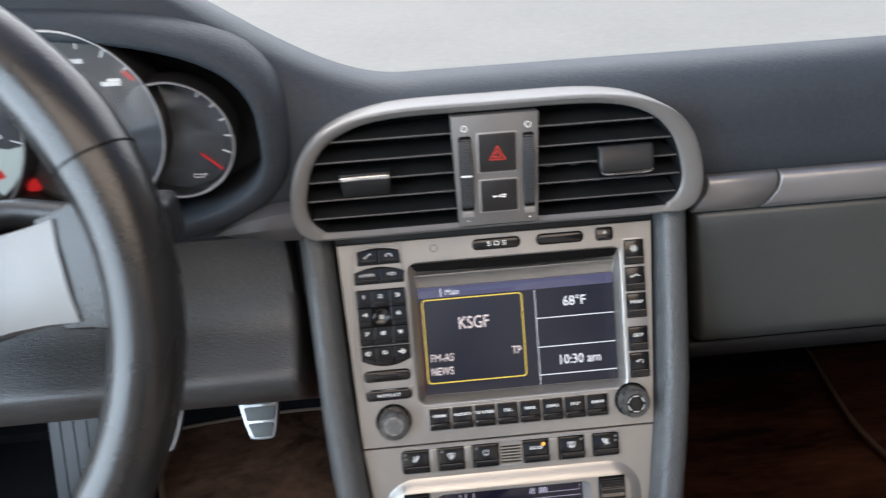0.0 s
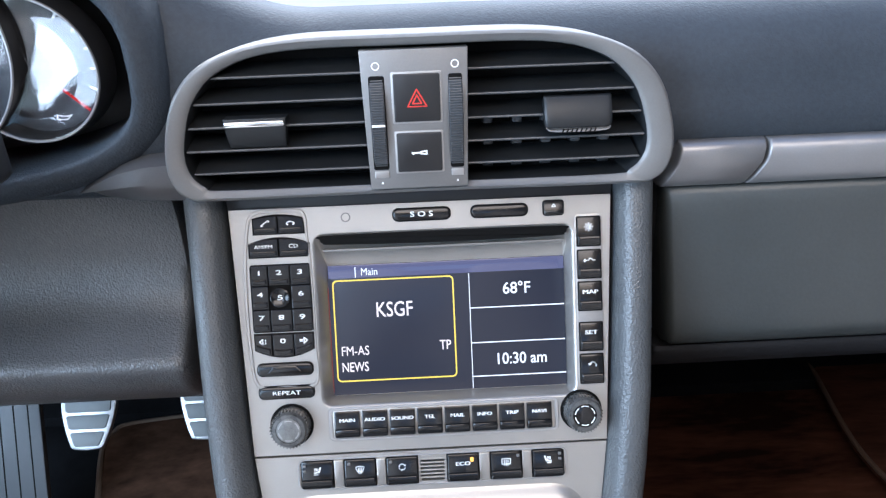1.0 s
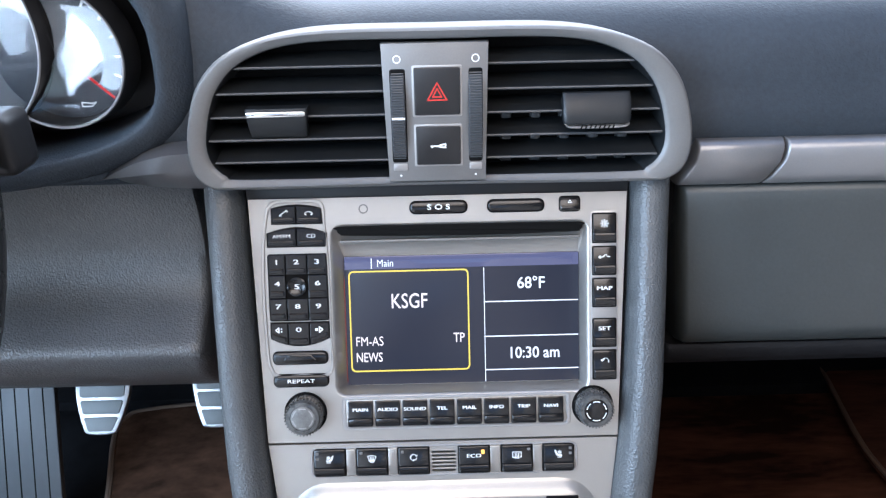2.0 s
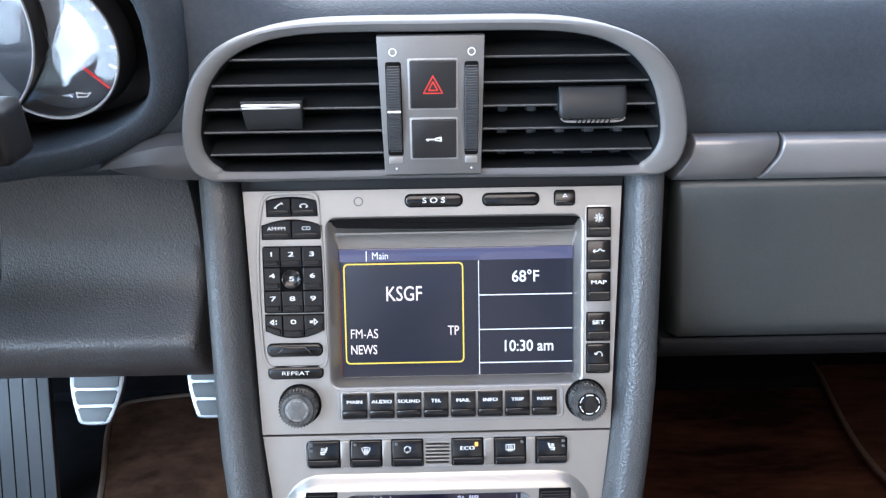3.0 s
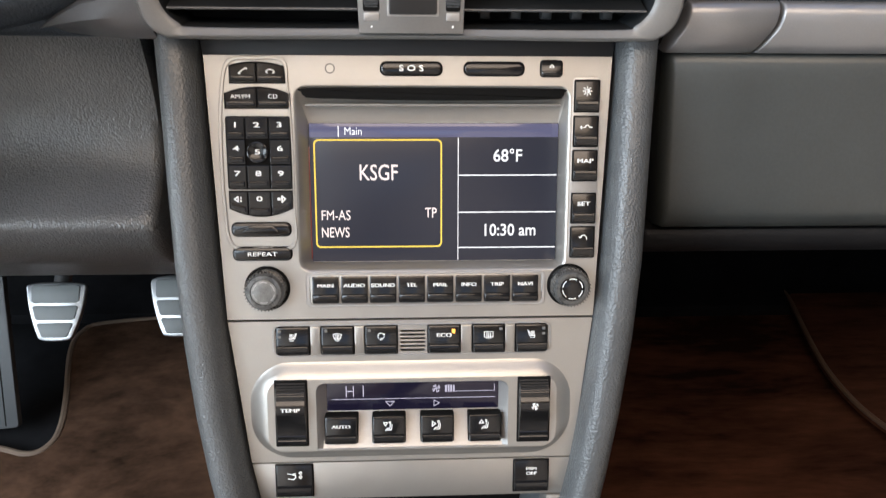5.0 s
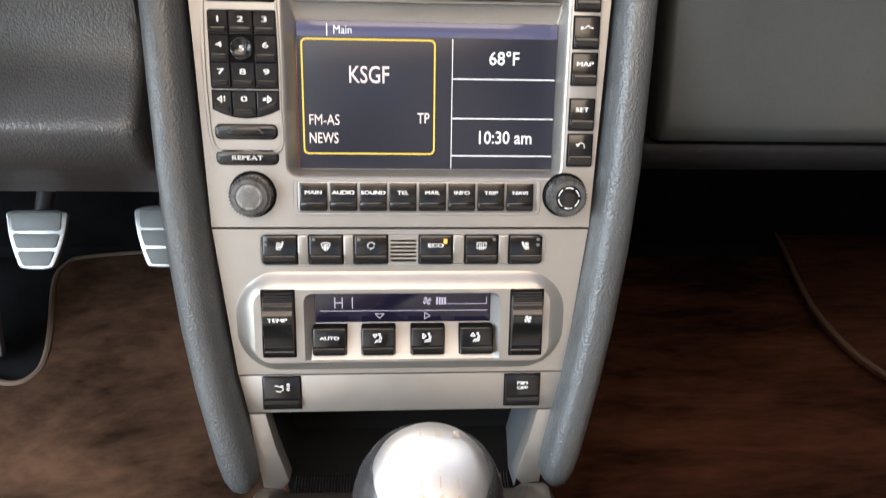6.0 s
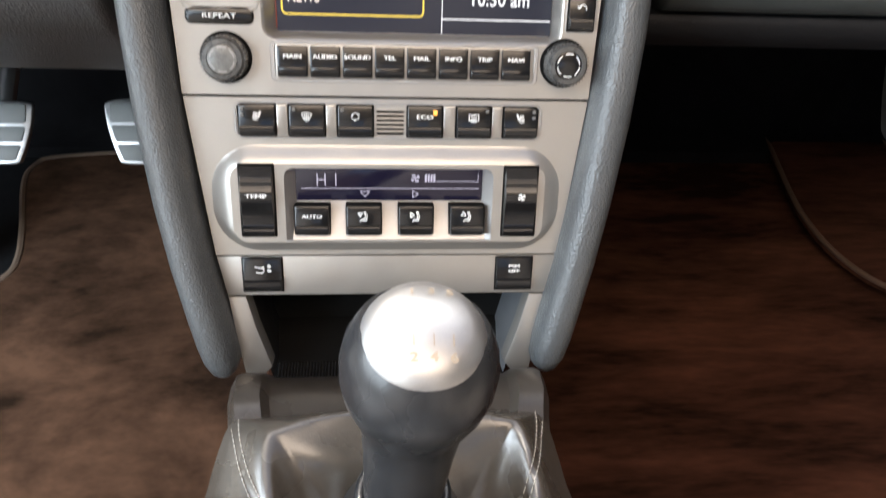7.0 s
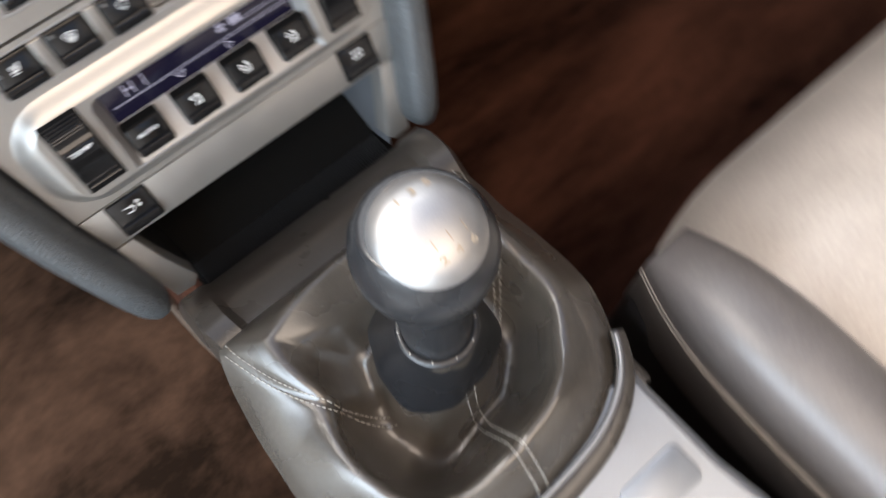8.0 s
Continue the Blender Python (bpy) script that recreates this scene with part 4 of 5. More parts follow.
# ---------------------------------------------------------------- centre vents
vent = thing("centre_air_vent", "oval twin air vent with grey bezel, black slats and switch panel", "air vent", VEN)
half = [(0, 28.5), (62, 27.6), (95, 19.5), (113, 4), (121, -18), (121.5, -36), (114, -46.5), (95, -48.5), (0, -48)]
ctrl = half[::-1] + [(-x, z) for x, z in half[1:-1]]
v_out = [(x * (1.032 if x > 0 else 1.0), z) for x, z in spline(ctrl, 5)]
half_i = [(0, 22.8), (60, 22.2), (89, 15.0), (104.5, 1), (111.5, -18), (112, -32), (105, -41), (92, -43.2), (0, -43.2)]
v_in = spline(half_i[::-1] + [(-x, z) for x, z in half_i[1:-1]], 5)
bm = bmesh.new()
rows = ((v_out, 0, 64), (v_out, 0, 3), (v_out, 0.5, 1.2), (v_out, 1.2, 0.1), (v_out, 2.2, -0.4), (v_in, -2.4, 0.5), (v_in, -0.8, 1.2), (v_in, 0, 2.2))
loops = [[bm.verts.new((x * MM, y * MM, z * MM)) for x, z in inset(o, d)] for o, d, y in rows]
for a, b in zip(loops, loops[1:]):
    for i in range(len(a)):
        j = (i + 1) % len(a)
        bm.faces.new((a[i], a[j], b[j], b[i]))
part("bezel", bm, BEZEL, vent, "satin grey oval bezel", sharp=60)
bm = bmesh.new()
loft(bm, [[(x * MM, y * MM, z * MM) for x, z in inset(v_in, d)] for d, y in ((0.0, 2.2), (0.3, 3.0), (0.6, 26))], caps=False)
part("throat", bm, SLAT, vent, "black inner wall of the outlet", sharp=60)
bm = bmesh.new()
bm.faces.new([bm.verts.new((x * MM, 26 * MM, z * MM)) for x, z in v_in])
part("duct", bm, DARK, vent)


def reach(z):
    """Half width of the opening at a height."""
    best = 60.0
    for (ax, az), (bx, bz) in zip(v_in, v_in[1:] + v_in[:1]):
        if ax > 0 and (az - z) * (bz - z) <= 0 and az != bz:
            best = max(best, ax + (bx - ax) * (z - az) / (bz - az))
    return best


for side in (-1, 1):
    for z in (10.4, -1.6, -12.9, -24.2, -35.3):
        x0, x1 = 24.2, reach(z) - 0.8
        bm, secs = bmesh.new(), []
        for x in (x0, x1):
            secs.append([(side * x * MM, (y) * MM, (z + dz) * MM) for y, dz in ((4.6, -0.4), (4.4, 0.2), (4.8, 0.9), (21, 6.0), (21, 5.0), (6, -0.4))])
        loft(bm, secs)
        slat = part("slat", bm, SLAT, vent)
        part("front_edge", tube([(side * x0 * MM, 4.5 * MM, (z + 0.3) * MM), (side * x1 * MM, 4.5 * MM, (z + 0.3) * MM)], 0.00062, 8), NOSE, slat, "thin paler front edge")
    for i in range(5 if side > 0 else 0):
        x = side * (36 + i * 15)
        part("rear_blade", slab([(x - 2.6, -41), (x + 2.6, -41), (x + 2.6, -14), (x - 2.6, -14)], 20, 25.8, 1.2), NOSE, vent)

# thumb tabs on the middle slats
bm, secs = bmesh.new(), []
for x, k in ((-91.6, 0.55), (-91.0, 0.85), (-89.5, 1), (-64.0, 1), (-62.5, 0.85), (-61.9, 0.55)):
    secs.append([((x + 76.75) * (1 - 0.006 * max(0, -8 - z)) * MM - 0.07675, y * MM, z * MM) for y, z in ((9, -7.8), (1.6 - k, -8.2), (1.0 - k, -10.5), (1.6 - k, -14.0), (3.2 - k, -19.5), (5.0 - k, -22.5), (8, -23.0))])
loft(bm, secs)
tab = part("thumb_tab", bm, SLAT, vent, "black thumb tab with chrome edge")
part("chrome_edge", slab(rrect(-91.2, -11.9, -62.3, -9.2, 1.3), -1.6, 0.4, 0.7), CHROME, tab)
bm, secs = bmesh.new(), []
for x, k in ((61.5, 0.45), (62.0, 0.72), (63.2, 0.92), (65.5, 1), (90.0, 1), (92.3, 0.92), (93.5, 0.72), (94.0, 0.45)):
    d = 5.0 * (1 - k)
    secs.append([(x * MM, y * MM, z * MM) for y, z in ((4.0, -3.6), (2.0 + d * 0.4, -4.0), (-0.8 + d * 0.4, -7.5), (-2.4 + d * 0.4, -13.5), (-2.8 + d * 0.4, -17.0 + d * 0.5), (-2.2 + d * 0.4, -19.0 + d), (0.5, -19.6 + d), (7, -8))])
loft(bm, secs)
tab = part("thumb_tab", bm, SLAT, vent, "black thumb tab with chrome edge")
part("chrome_edge", slab(spline([(62.4, -17.8), (64.6, -19.9), (78, -20.3), (91.0, -19.9), (93.2, -17.8), (90.5, -18.7), (78, -18.9), (65, -18.7)], 4), -3.0, -0.6, 0.4), TRIM, tab)
part("grip", strokes([[(70.5 + i * 2.2, -18.8), (69.9 + i * 2.2, -20.0)] for i in range(8)], 0.7, -3.2, deep=0.4), DARK, tab)

# panel between the two outlets
centre = [(-23.4, -44.6), (24.0, -44.6), (25.2, 21.2), (-25.0, 21.2)]
panel = part("switch_panel", slab(centre, -2.4, 8.0, 0.5), PANEL, vent, "satin grey switch panel")
for x0, x1, z0, z1 in ((-10.2, 12.0, -12.2, 10.4), (-9.9, 12.0, -36.4, -17.2)):
    part("key_surround", slab(rrect(x0 - 0.7, z0 - 0.7, x1 + 0.7, z1 + 0.7, 0.8), -2.6, -1.8, 0.1), TRIM, panel)
hz = part("hazard_key", slab(rrect(-10.0, -12.0, 11.8, 10.2, 0.8), -3.6, -2.0, 0.5), BLACK, panel, "black key with a red triangle")
part("triangle", strokes([[(-3.6, -4.9), (5.4, -4.9), (0.9, 3.1), (-3.6, -4.9)], [(-1.2, -3.5), (3.0, -3.5), (0.9, 0.4), (-1.2, -3.5)]], 0.6, -3.7), RED, hz)
lk = part("lock_key", slab(rrect(-9.7, -36.2, 11.8, -17.4, 0.8), -3.6, -2.0, 0.5), BLACK, panel)
part("key_symbol", strokes([[(-2.6, -27.0), (1.6, -27.0)], [(1.6, -27.4), (4.4, -27.7), (4.4, -26.1), (1.6, -26.6)], [(-2.0, -27.0), (-2.0, -27.6)]], 0.7, -3.7), WHITE, lk)
for x0, x1 in ((-21.4, -13.9), (15.8, 22.4)):
    part("wheel_slot", slab(rrect(x0, -35.0, x1, 9.6, 1.2), -2.5, -1.4, 0.1), DARK, panel)
    xc, bm, secs = (x0 + x1) / 2, bmesh.new(), []
    for i in range(37):
        for q, dy in ((0.0, 0.0), (0.45, -0.45), (0.75, -0.45)):
            u = ((i + q) / 37) * 2 - 1
            y, z = -1.6 - 4.4 * math.cos(u * math.pi / 2) + dy, -12.8 + 22.0 * u
            secs.append([((xc - 3.3) * MM, (y + 0.5) * MM, z * MM), ((xc - 2.8) * MM, y * MM, z * MM), ((xc + 2.8) * MM, y * MM, z * MM), ((xc + 3.3) * MM, (y + 0.5) * MM, z * MM)])
    loft(bm, secs, closed=False, caps=False)
    part("thumb_wheel", bm, NOSE, panel, "ribbed black thumb wheel", sharp=20)
    part("stop_mark", slab(rrect(x0 + 0.3, -39.0, x1 - 0.3, -35.6, 0.5), -2.9, -2.0, 0.2), TRIM, panel)
    part("circle_mark", frame_of(circle((x0 + x1) / 2, 14.0, 1.9, 18), circle((x0 + x1) / 2, 14.0, 1.4, 18), -2.55, -2.2, 0.05), WHITE, panel)
    part("dot_mark", slab(circle((x0 + x1) / 2, -41.6, 0.5, 10), -2.55, -2.2, 0.05), WHITE, panel)
part("pointer", slab(rrect(-20.8, -13.4, -14.5, -12.4, 0.3), -6.9, -5.4, 0.1), WHITE, panel)

# ---------------------------------------------------------------- dashboard
dash = thing("dashboard", "black grained leather dashboard with silver trim", "dashboard")


def hump(x):
    """How far the dash rises over the instruments."""
    t = max(0.0, min(1.0, (-0.050 - x) / 0.225))
    return 0.102 * t * t * (3 - 2 * t)


def inside(p, outline):
    hit = False
    for (ax, az), (bx, bz) in zip(outline, outline[1:] + outline[:1]):
        if (az > p[1]) != (bz > p[1]) and p[0] < ax + (bx - ax) * (p[1] - az) / (bz - az):
            hit = not hit
    return hit


def cluster_outline(grow=0.0):
    pts = []
    for k in range(64):
        a = 2 * math.pi * k / 64
        c, s_ = math.cos(a), math.sin(a)
        rz = 0.064 if s_ > 0 else 0.054
        pts.append((-0.36 + (0.222 + grow) * math.copysign(abs(c) ** 0.72, c), 0.6245 + (rz + grow) * math.copysign(abs(s_) ** 0.66, s_)))
    return pts


prof = spline([(0.070, 0.556), (0.057, 0.584), (0.059, 0.604), (0.066, 0.626), (0.084, 0.6425), (0.112, 0.6435), (0.16, 0.633), (0.24, 0.612), (0.40, 0.568), (0.60, 0.505), (0.76, 0.45)], 8, closed=False)
rows = []
xs = [-0.74, -0.68] + [-0.62 + 0.006 * k for k in range(130)] + [0.165, 0.18, 0.2, 0.25, 0.3, 0.45, 0.6, 0.74]
for x in xs:
    row = []
    for y, z in prof:
        up = max(0.0, min(1.0, (z - 0.585) / 0.055)) if y < 0.12 else max(0.15, 1 - (y - 0.12) / 0.45)
        row.append((x, y + (0.012 * up * (1 - up) * min(1.0, hump(x) / 0.03)), z + hump(x) * up))
    rows.append(row)
bm = sheet(rows)
vent_hole = inset([(x * MM, z * MM) for x, z in v_out], 0.004)
bad = []
for f in bm.faces:
    c = f.calc_center_median()
    q = VEN.inverted() @ c
    if (q.y < 0.062 and inside((q.x, q.z), vent_hole)) or (c.y < 0.125 and inside((c.x, c.z), cluster_outline(0.006))):
        bad.append(f)
bmesh.ops.delete(bm, geom=bad, context="FACES")
part("top_pad", bm, DASH, dash, "black grained leather dash pad", sharp=80)


def along_x(profile, xs, bm=None):
    """A profile in y and z run along x; xs: (x, dy, dz)."""
    bm = bm or bmesh.new()
    loft(bm, [[(x, y + dy, z + dz) for y, z in profile] for x, dy, dz in xs])
    return bm


# driver's knee panel: hollow above, swelling to a soft edge below
kp = spline([(0.074, 0.556), (0.078, 0.535), (0.078, 0.510), (0.070, 0.490), (0.052, 0.476), (0.041, 0.468), (0.0395, 0.461), (0.046, 0.447), (0.062, 0.429), (0.080, 0.4145), (0.100, 0.3990), (0.122, 0.3810), (0.136, 0.3705), (0.144, 0.3670), (0.152, 0.3690)], 4, closed=False) + [(0.30, 0.40), (0.30, 0.556)]
part("knee_panel", along_x(kp, [(-0.74, 0, 0), (-0.5, 0, 0), (-0.30, 0, 0), (-0.1415, 0.0, 0), (-0.1365, 0.001, 0), (-0.1345, 0.007, 0)]), KNEE, dash, "black leather knee panel", sharp=60)
# passenger side
gp = spline([(0.064, 0.552), (0.057, 0.548), (0.054, 0.52), (0.050, 0.49), (0.0475, 0.470), (0.0490, 0.461), (0.0540, 0.454), (0.064, 0.449)], 4, closed=False) + [(0.12, 0.448), (0.12, 0.552)]
bm = bmesh.new()
secs = []
for k, (xa, dy) in enumerate(((0.0, 0.012), (0.0012, 0.003), (0.004, 0.0), (0.30, 0.0), (0.605, 0.0))):
    secs.append([(0.1305 + xa + (0.552 - z) * 0.10, y + (dy if y < 0.1 else 0), z) for y, z in gp])
loft(bm, secs)
part("glovebox_door", bm, GLOVE, dash, "smooth dark grey glovebox door", sharp=60)
lp = spline([(0.062, 0.4485), (0.061, 0.444), (0.066, 0.434), (0.082, 0.422), (0.12, 0.416)], 4, closed=False) + [(0.34, 0.42), (0.34, 0.4485)]
part("lower_pad", along_x(lp, [(0.135, 0, 0), (0.138, -0.002, 0), (0.74, -0.002, 0)]), LOWER, dash, "black padded lower edge", sharp=60)
part("glovebox_backing", box(0.1215, 0.070, 0.43, 0.132, 0.30, 0.56), DARK, dash)
part("knee_backing", box(-0.131, 0.085, 0.43, -0.112, 0.30, 0.57), DARK, dash)
# silver strip in two pieces, cut on the slant
sp = spline([(0.0650, 0.5775), (0.0570, 0.5787), (0.0530, 0.5776), (0.0508, 0.5745), (0.0505, 0.5690), (0.0522, 0.5620), (0.0550, 0.5558), (0.0600, 0.5525), (0.0750, 0.5540)], 4, closed=False)


def slant(x, z):
    return x - (0.580 - z) * 0.10 - max(0, 0.568 - z) * 0.30


for a, b in ((0.1345, 0.1794), (0.1808, 0.74)):
    bm, secs = bmesh.new(), []
    for x, k in ((a, 0.005), (a + 0.0002, 0.0014), (a + 0.0007, 0.0004), (a + 0.0014, 0.0), (b - 0.0014, 0.0), (b - 0.0007, 0.0004), (b - 0.0002, 0.0014), (b, 0.005)):
        secs.append([(slant(x, z), y + k, z) for y, z in sp])
    loft(bm, secs)
    part("trim_strip", bm, SWITCH, dash, "satin silver trim strip", sharp=60)
# near-black box behind the strip, standing in for the shade in its gaps
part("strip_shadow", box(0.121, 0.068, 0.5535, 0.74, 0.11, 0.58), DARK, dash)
# grey wing between cluster and vents
bm, secs = bmesh.new(), []
for x, top, fwd in ((-0.1215, 0.5845, 0.0), (-0.135, 0.5835, 0.001), (-0.150, 0.5795, 0.004), (-0.165, 0.5725, 0.010), (-0.178, 0.5645, 0.018)):
    secs.append([(x - 0.002, 0.085, top), (x, 0.052 + fwd, top), (x, 0.044 + fwd, top - 0.003), (x + 0.001, 0.043 + fwd, (top + 0.560) / 2), (x + 0.003, 0.050 + fwd, 0.5605), (x + 0.003, 0.085, 0.5595)])
loft(bm, secs)
part("wing_trim", bm, WING, dash, "satin dark grey wing of trim")
part("ledge", along_x(spline([(0.075, 0.571), (0.064, 0.569), (0.062, 0.562), (0.068, 0.557)], 3, closed=False) + [(0.12, 0.556), (0.12, 0.572)], [(-0.74, 0, 0), (-0.16, 0, 0), (-0.124, 0, 0)]), DASH, dash, sharp=60)

# ---------------------------------------------------------------- instruments
cluster = thing("instrument_cluster", "black instrument cluster with overlapping round dials and red needles", "instrument cluster")


bm = bmesh.new()
loops = []
for g, y, tip in ((0.0, 0.105, 0.0), (0.001, 0.065, 0), (0.003, 0.0520, 0), (0.0055, 0.0500, 0), (0.009, 0.0505, 0), (0.014, 0.0530, 0), (0.018, 0.0585, 0), (0.0205, 0.068, 0), (0.0215, 0.09, 0)):
    loops.append([bm.verts.new((x, y + max(0, z - 0.62) * 0.10, z)) for x, z in cluster_outline(g)])
for a, b in zip(loops, loops[1:]):
    for i in range(len(a)):
        j = (i + 1) % len(a)
        bm.faces.new((a[i], a[j], b[j], b[i]))
part("hood", bm, DASH, cluster, "black leather hood round the dials", sharp=80)
bm = bmesh.new()
bm.faces.new([bm.verts.new((x, 0.104, z)) for x, z in cluster_outline(0.002)])
part("backing", bm, BLACK, cluster)


def dial(cx, cz, r, y, needle, ticks, numbers, front, cut=None):
    """A dial at the bottom of a short tube with a bright rim; cut: the circle of the dial that overlaps it."""
    s = 1.0
    d = part("dial", slab(circle(cx, cz, r, 56), y, y + 0.006, 0.0006, s=s), DIAL, cluster, "round dark dial")
    bm = bmesh.new()
    n = 72
    loops = []
    for rr, yy in ((r - 0.0010, y + 0.002), (r - 0.0008, front + 0.0012), (r - 0.0002, front), (r + 0.0004, front), (r + 0.0008, front + 0.0010), (r + 0.0022, y + 0.006)):
        loops.append([bm.verts.new((cx + rr * math.cos(2 * math.pi * k / n), yy, cz + rr * math.sin(2 * math.pi * k / n))) for k in range(n)])
    for li, (a, b) in enumerate(zip(loops, loops[1:])):
        for k in range(n):
            m = (k + 1) % n
            p = (a[k].co + a[m].co) / 2
            if cut and math.hypot(p.x - cut[0], p.z - cut[1]) < cut[2]:
                continue
            f = bm.faces.new((a[k], a[m], b[m], b[k]))
            f.material_index = 1 if 1 <= li <= 3 else 0
    t = part("tube", bm, BLACK, d, "black tube with thin bright rim")
    t.data.materials.append(TRIM)
    tk = [[(cx + q * r * math.cos(radians(a)), cz + q * r * math.sin(radians(a))) for q in (0.80, 0.92)] for a in ticks]
    part("scale", strokes(tk, 0.0011, y - 0.0002, s=s, deep=0.0001), WHITE, d)
    if numbers:
        part("number_bars", strokes([[(cx + r * 0.66 * math.cos(radians(a)) - 0.003, cz + r * 0.66 * math.sin(radians(a))), (cx + r * 0.66 * math.cos(radians(a)) + 0.003, cz + r * 0.66 * math.sin(radians(a)))] for a in ticks[::2]], 0.0026, y - 0.0002, s=s, deep=0.0001), WHITE, d)
    glass = part("lens", lathe([(0.0005, front + 0.0065), (r * 0.3, front + 0.0062), (r * 0.5, front + 0.0057), (r * 0.7, front + 0.0049), (r * 0.85, front + 0.0041), (r - 0.0009, front + 0.0032), (r - 0.0009, front + 0.0040), (0.0005, front + 0.0072)], 56, "y", (cx, 0, cz)), LENS, d, "clear curved lens", sharp=80)
    for v in glass.data.vertices:
        v.co.y += (v.co.z - cz) * (0.10 if r < 0.04 else 0.02)
    if cut:
        bm = bmesh.new()
        bm.from_mesh(glass.data)
        bmesh.ops.delete(bm, geom=[v for v in bm.verts if math.hypot(v.co.x - cut[0], v.co.z - cut[1]) < cut[2]], context="VERTS")
        bm.to_mesh(glass.data)
        bm.free()
    glass.visible_shadow = False
    c, s_ = math.cos(radians(needle)), math.sin(radians(needle))
    part("needle", strokes([[(cx + c * r * 0.48, cz + s_ * r * 0.48), (cx + c * r * 0.93, cz + s_ * r * 0.93)]], 0.0012, y - 0.0030, s=s, deep=0.0006), NEEDLE, d, "lit red needle")
    return d


dial(-0.1858, 0.6265, 0.0345, 0.0700, -44, range(-24, 75, 20), False, 0.0575, (-0.2445, 0.6385, 0.0555))
dial(-0.2445, 0.6385, 0.0550, 0.0745, -5, range(-70, 120, 18), True, 0.0565, (-0.336, 0.649, 0.0715))
dial(-0.3360, 0.6490, 0.0700, 0.074, 8, range(-60, 230, 20), True, 0.0540)
for cx, cz, r, y, mat, lab in ((-0.2445, 0.6385, 0.0550, 0.0745, DISPLAY, "grey lower display"), (-0.3360, 0.6490, 0.0700, 0.074, LIT_PANEL, "pale lit lower display")):
    low = [(cx + 0.93 * r * math.cos(radians(q)), cz + 0.93 * r * math.sin(radians(q))) for q in range(205, 341, 9)]
    low += [(cx + r * (0.84 - 1.68 * q / 12), cz + r * (-0.39 + 0.16 * math.sin(math.pi * q / 12))) for q in range(1, 12)]
    part("lower_display", slab(low, y - 0.0003, y + 0.0005, 0.0001, s=1.0), mat, cluster, lab)
part("oil_symbol", strokes([[(-0.1785 + x * 0.001, 0.6000 + z * 0.001) for x, z in p] for p in ([(-3, 1.4), (-3, -1), (2, -1), (4.5, 1.2), (2, 0.6), (-3, 1.4)],)], 0.0006, 0.0697, s=1.0, deep=0.0001), WHITE, cluster)
for wx, wz, wr in ((-0.2795, 0.6020, 0.0034), (-0.2960, 0.6100, 0.0022)):
    part("warning_lamp", slab([(wx - wr, wz - wr), (wx + wr, wz - wr), (wx + wr * 0.7, wz), (wx + wr * 0.25, wz + wr), (wx - wr * 0.25, wz + wr), (wx - wr * 0.7, wz)], 0.0690, 0.103, 0.0004, s=1.0), NEEDLE, cluster, "lit red warning lamp")
part("red_zone", strokes([[(-0.2085, 0.6655), (-0.2050, 0.6615)]], 0.0026, 0.0735, s=1.0, deep=0.0004), NEEDLE, cluster, "lit red mark on the scale")
part("odometer", slab([(-0.2235, 0.6580), (-0.2125, 0.6580), (-0.2125, 0.6605), (-0.2235, 0.6605)], 0.0735, 0.0755, 0.0002, s=1.0), WHITE, cluster, "pale lit window")

# ---------------------------------------------------------------- steering wheel and stalk
wheel_m = pose(-0.3435, -0.060, 0.585, -24, 0, 0)
wheel = thing("steering_wheel", "black leather three spoke steering wheel with silver spokes", "steering wheel", wheel_m)
bm, secs = bmesh.new(), []
for k in range(73):
    a = 2 * math.pi * k / 72
    c, s_ = math.cos(a), math.sin(a)
    fat = 1 + 0.12 * (math.exp(-((math.degrees(a) - 30) / 14) ** 2) + math.exp(-((math.degrees(a) - 150) / 14) ** 2))
    secs.append([((0.1665 + 0.0170 * fat * math.cos(b)) * c, 0.0175 * fat * math.sin(b), (0.1665 + 0.0170 * fat * math.cos(b)) * s_) for b in [2 * math.pi * q / 18 for q in range(18)]])
loft(bm, secs, caps=False)
bmesh.ops.remove_doubles(bm, verts=bm.verts[:], dist=1e-6)
rim = part("rim", bm, WHEEL, wheel, sharp=80)
for a in (25, 155):
    seam = []
    for q in range(20):
        b = 2 * math.pi * q / 20
        rr = 0.1665 + 0.0177 * 1.06 * math.cos(b)
        seam.append((rr * math.cos(radians(a)), 0.0182 * 1.06 * math.sin(b), rr * math.sin(radians(a))))
    part("seam", tube(seam, 0.0006, 6, closed=True), DARK, rim)
for a0, w in ((9, 0.060), (171, 0.060), (270, 0.030)):
    a = radians(a0)
    d, n = Vector((math.cos(a), 0, math.sin(a))), Vector((-math.sin(a), 0, math.cos(a)))
    for nm, r0, r1, mat, wk, yo in (("spoke", 0.05, 0.131, BEZEL, 1.0, 0.010), ("spoke_end", 0.122, 0.166, WHEEL, 1.12, 0.012)):
        secs, bm = [], bmesh.new()
        for q in range(6):
            r = r0 + (r1 - r0) * q / 5
            ww = w * wk * (0.80 + 0.5 * abs((r - 0.10) / 0.07) ** 2)
            y = yo + 0.012 - r * 0.10
            c = d * r
            secs.append([tuple(c + n * (ww * u) + Vector((0, y + v, 0))) for u, v in ((-0.5, 0.006), (-0.46, -0.003), (-0.2, -0.006), (0.2, -0.006), (0.46, -0.003), (0.5, 0.006))])
        loft(bm, secs)
        part(nm, bm, mat, wheel, "satin silver spoke" if mat is BEZEL else "")
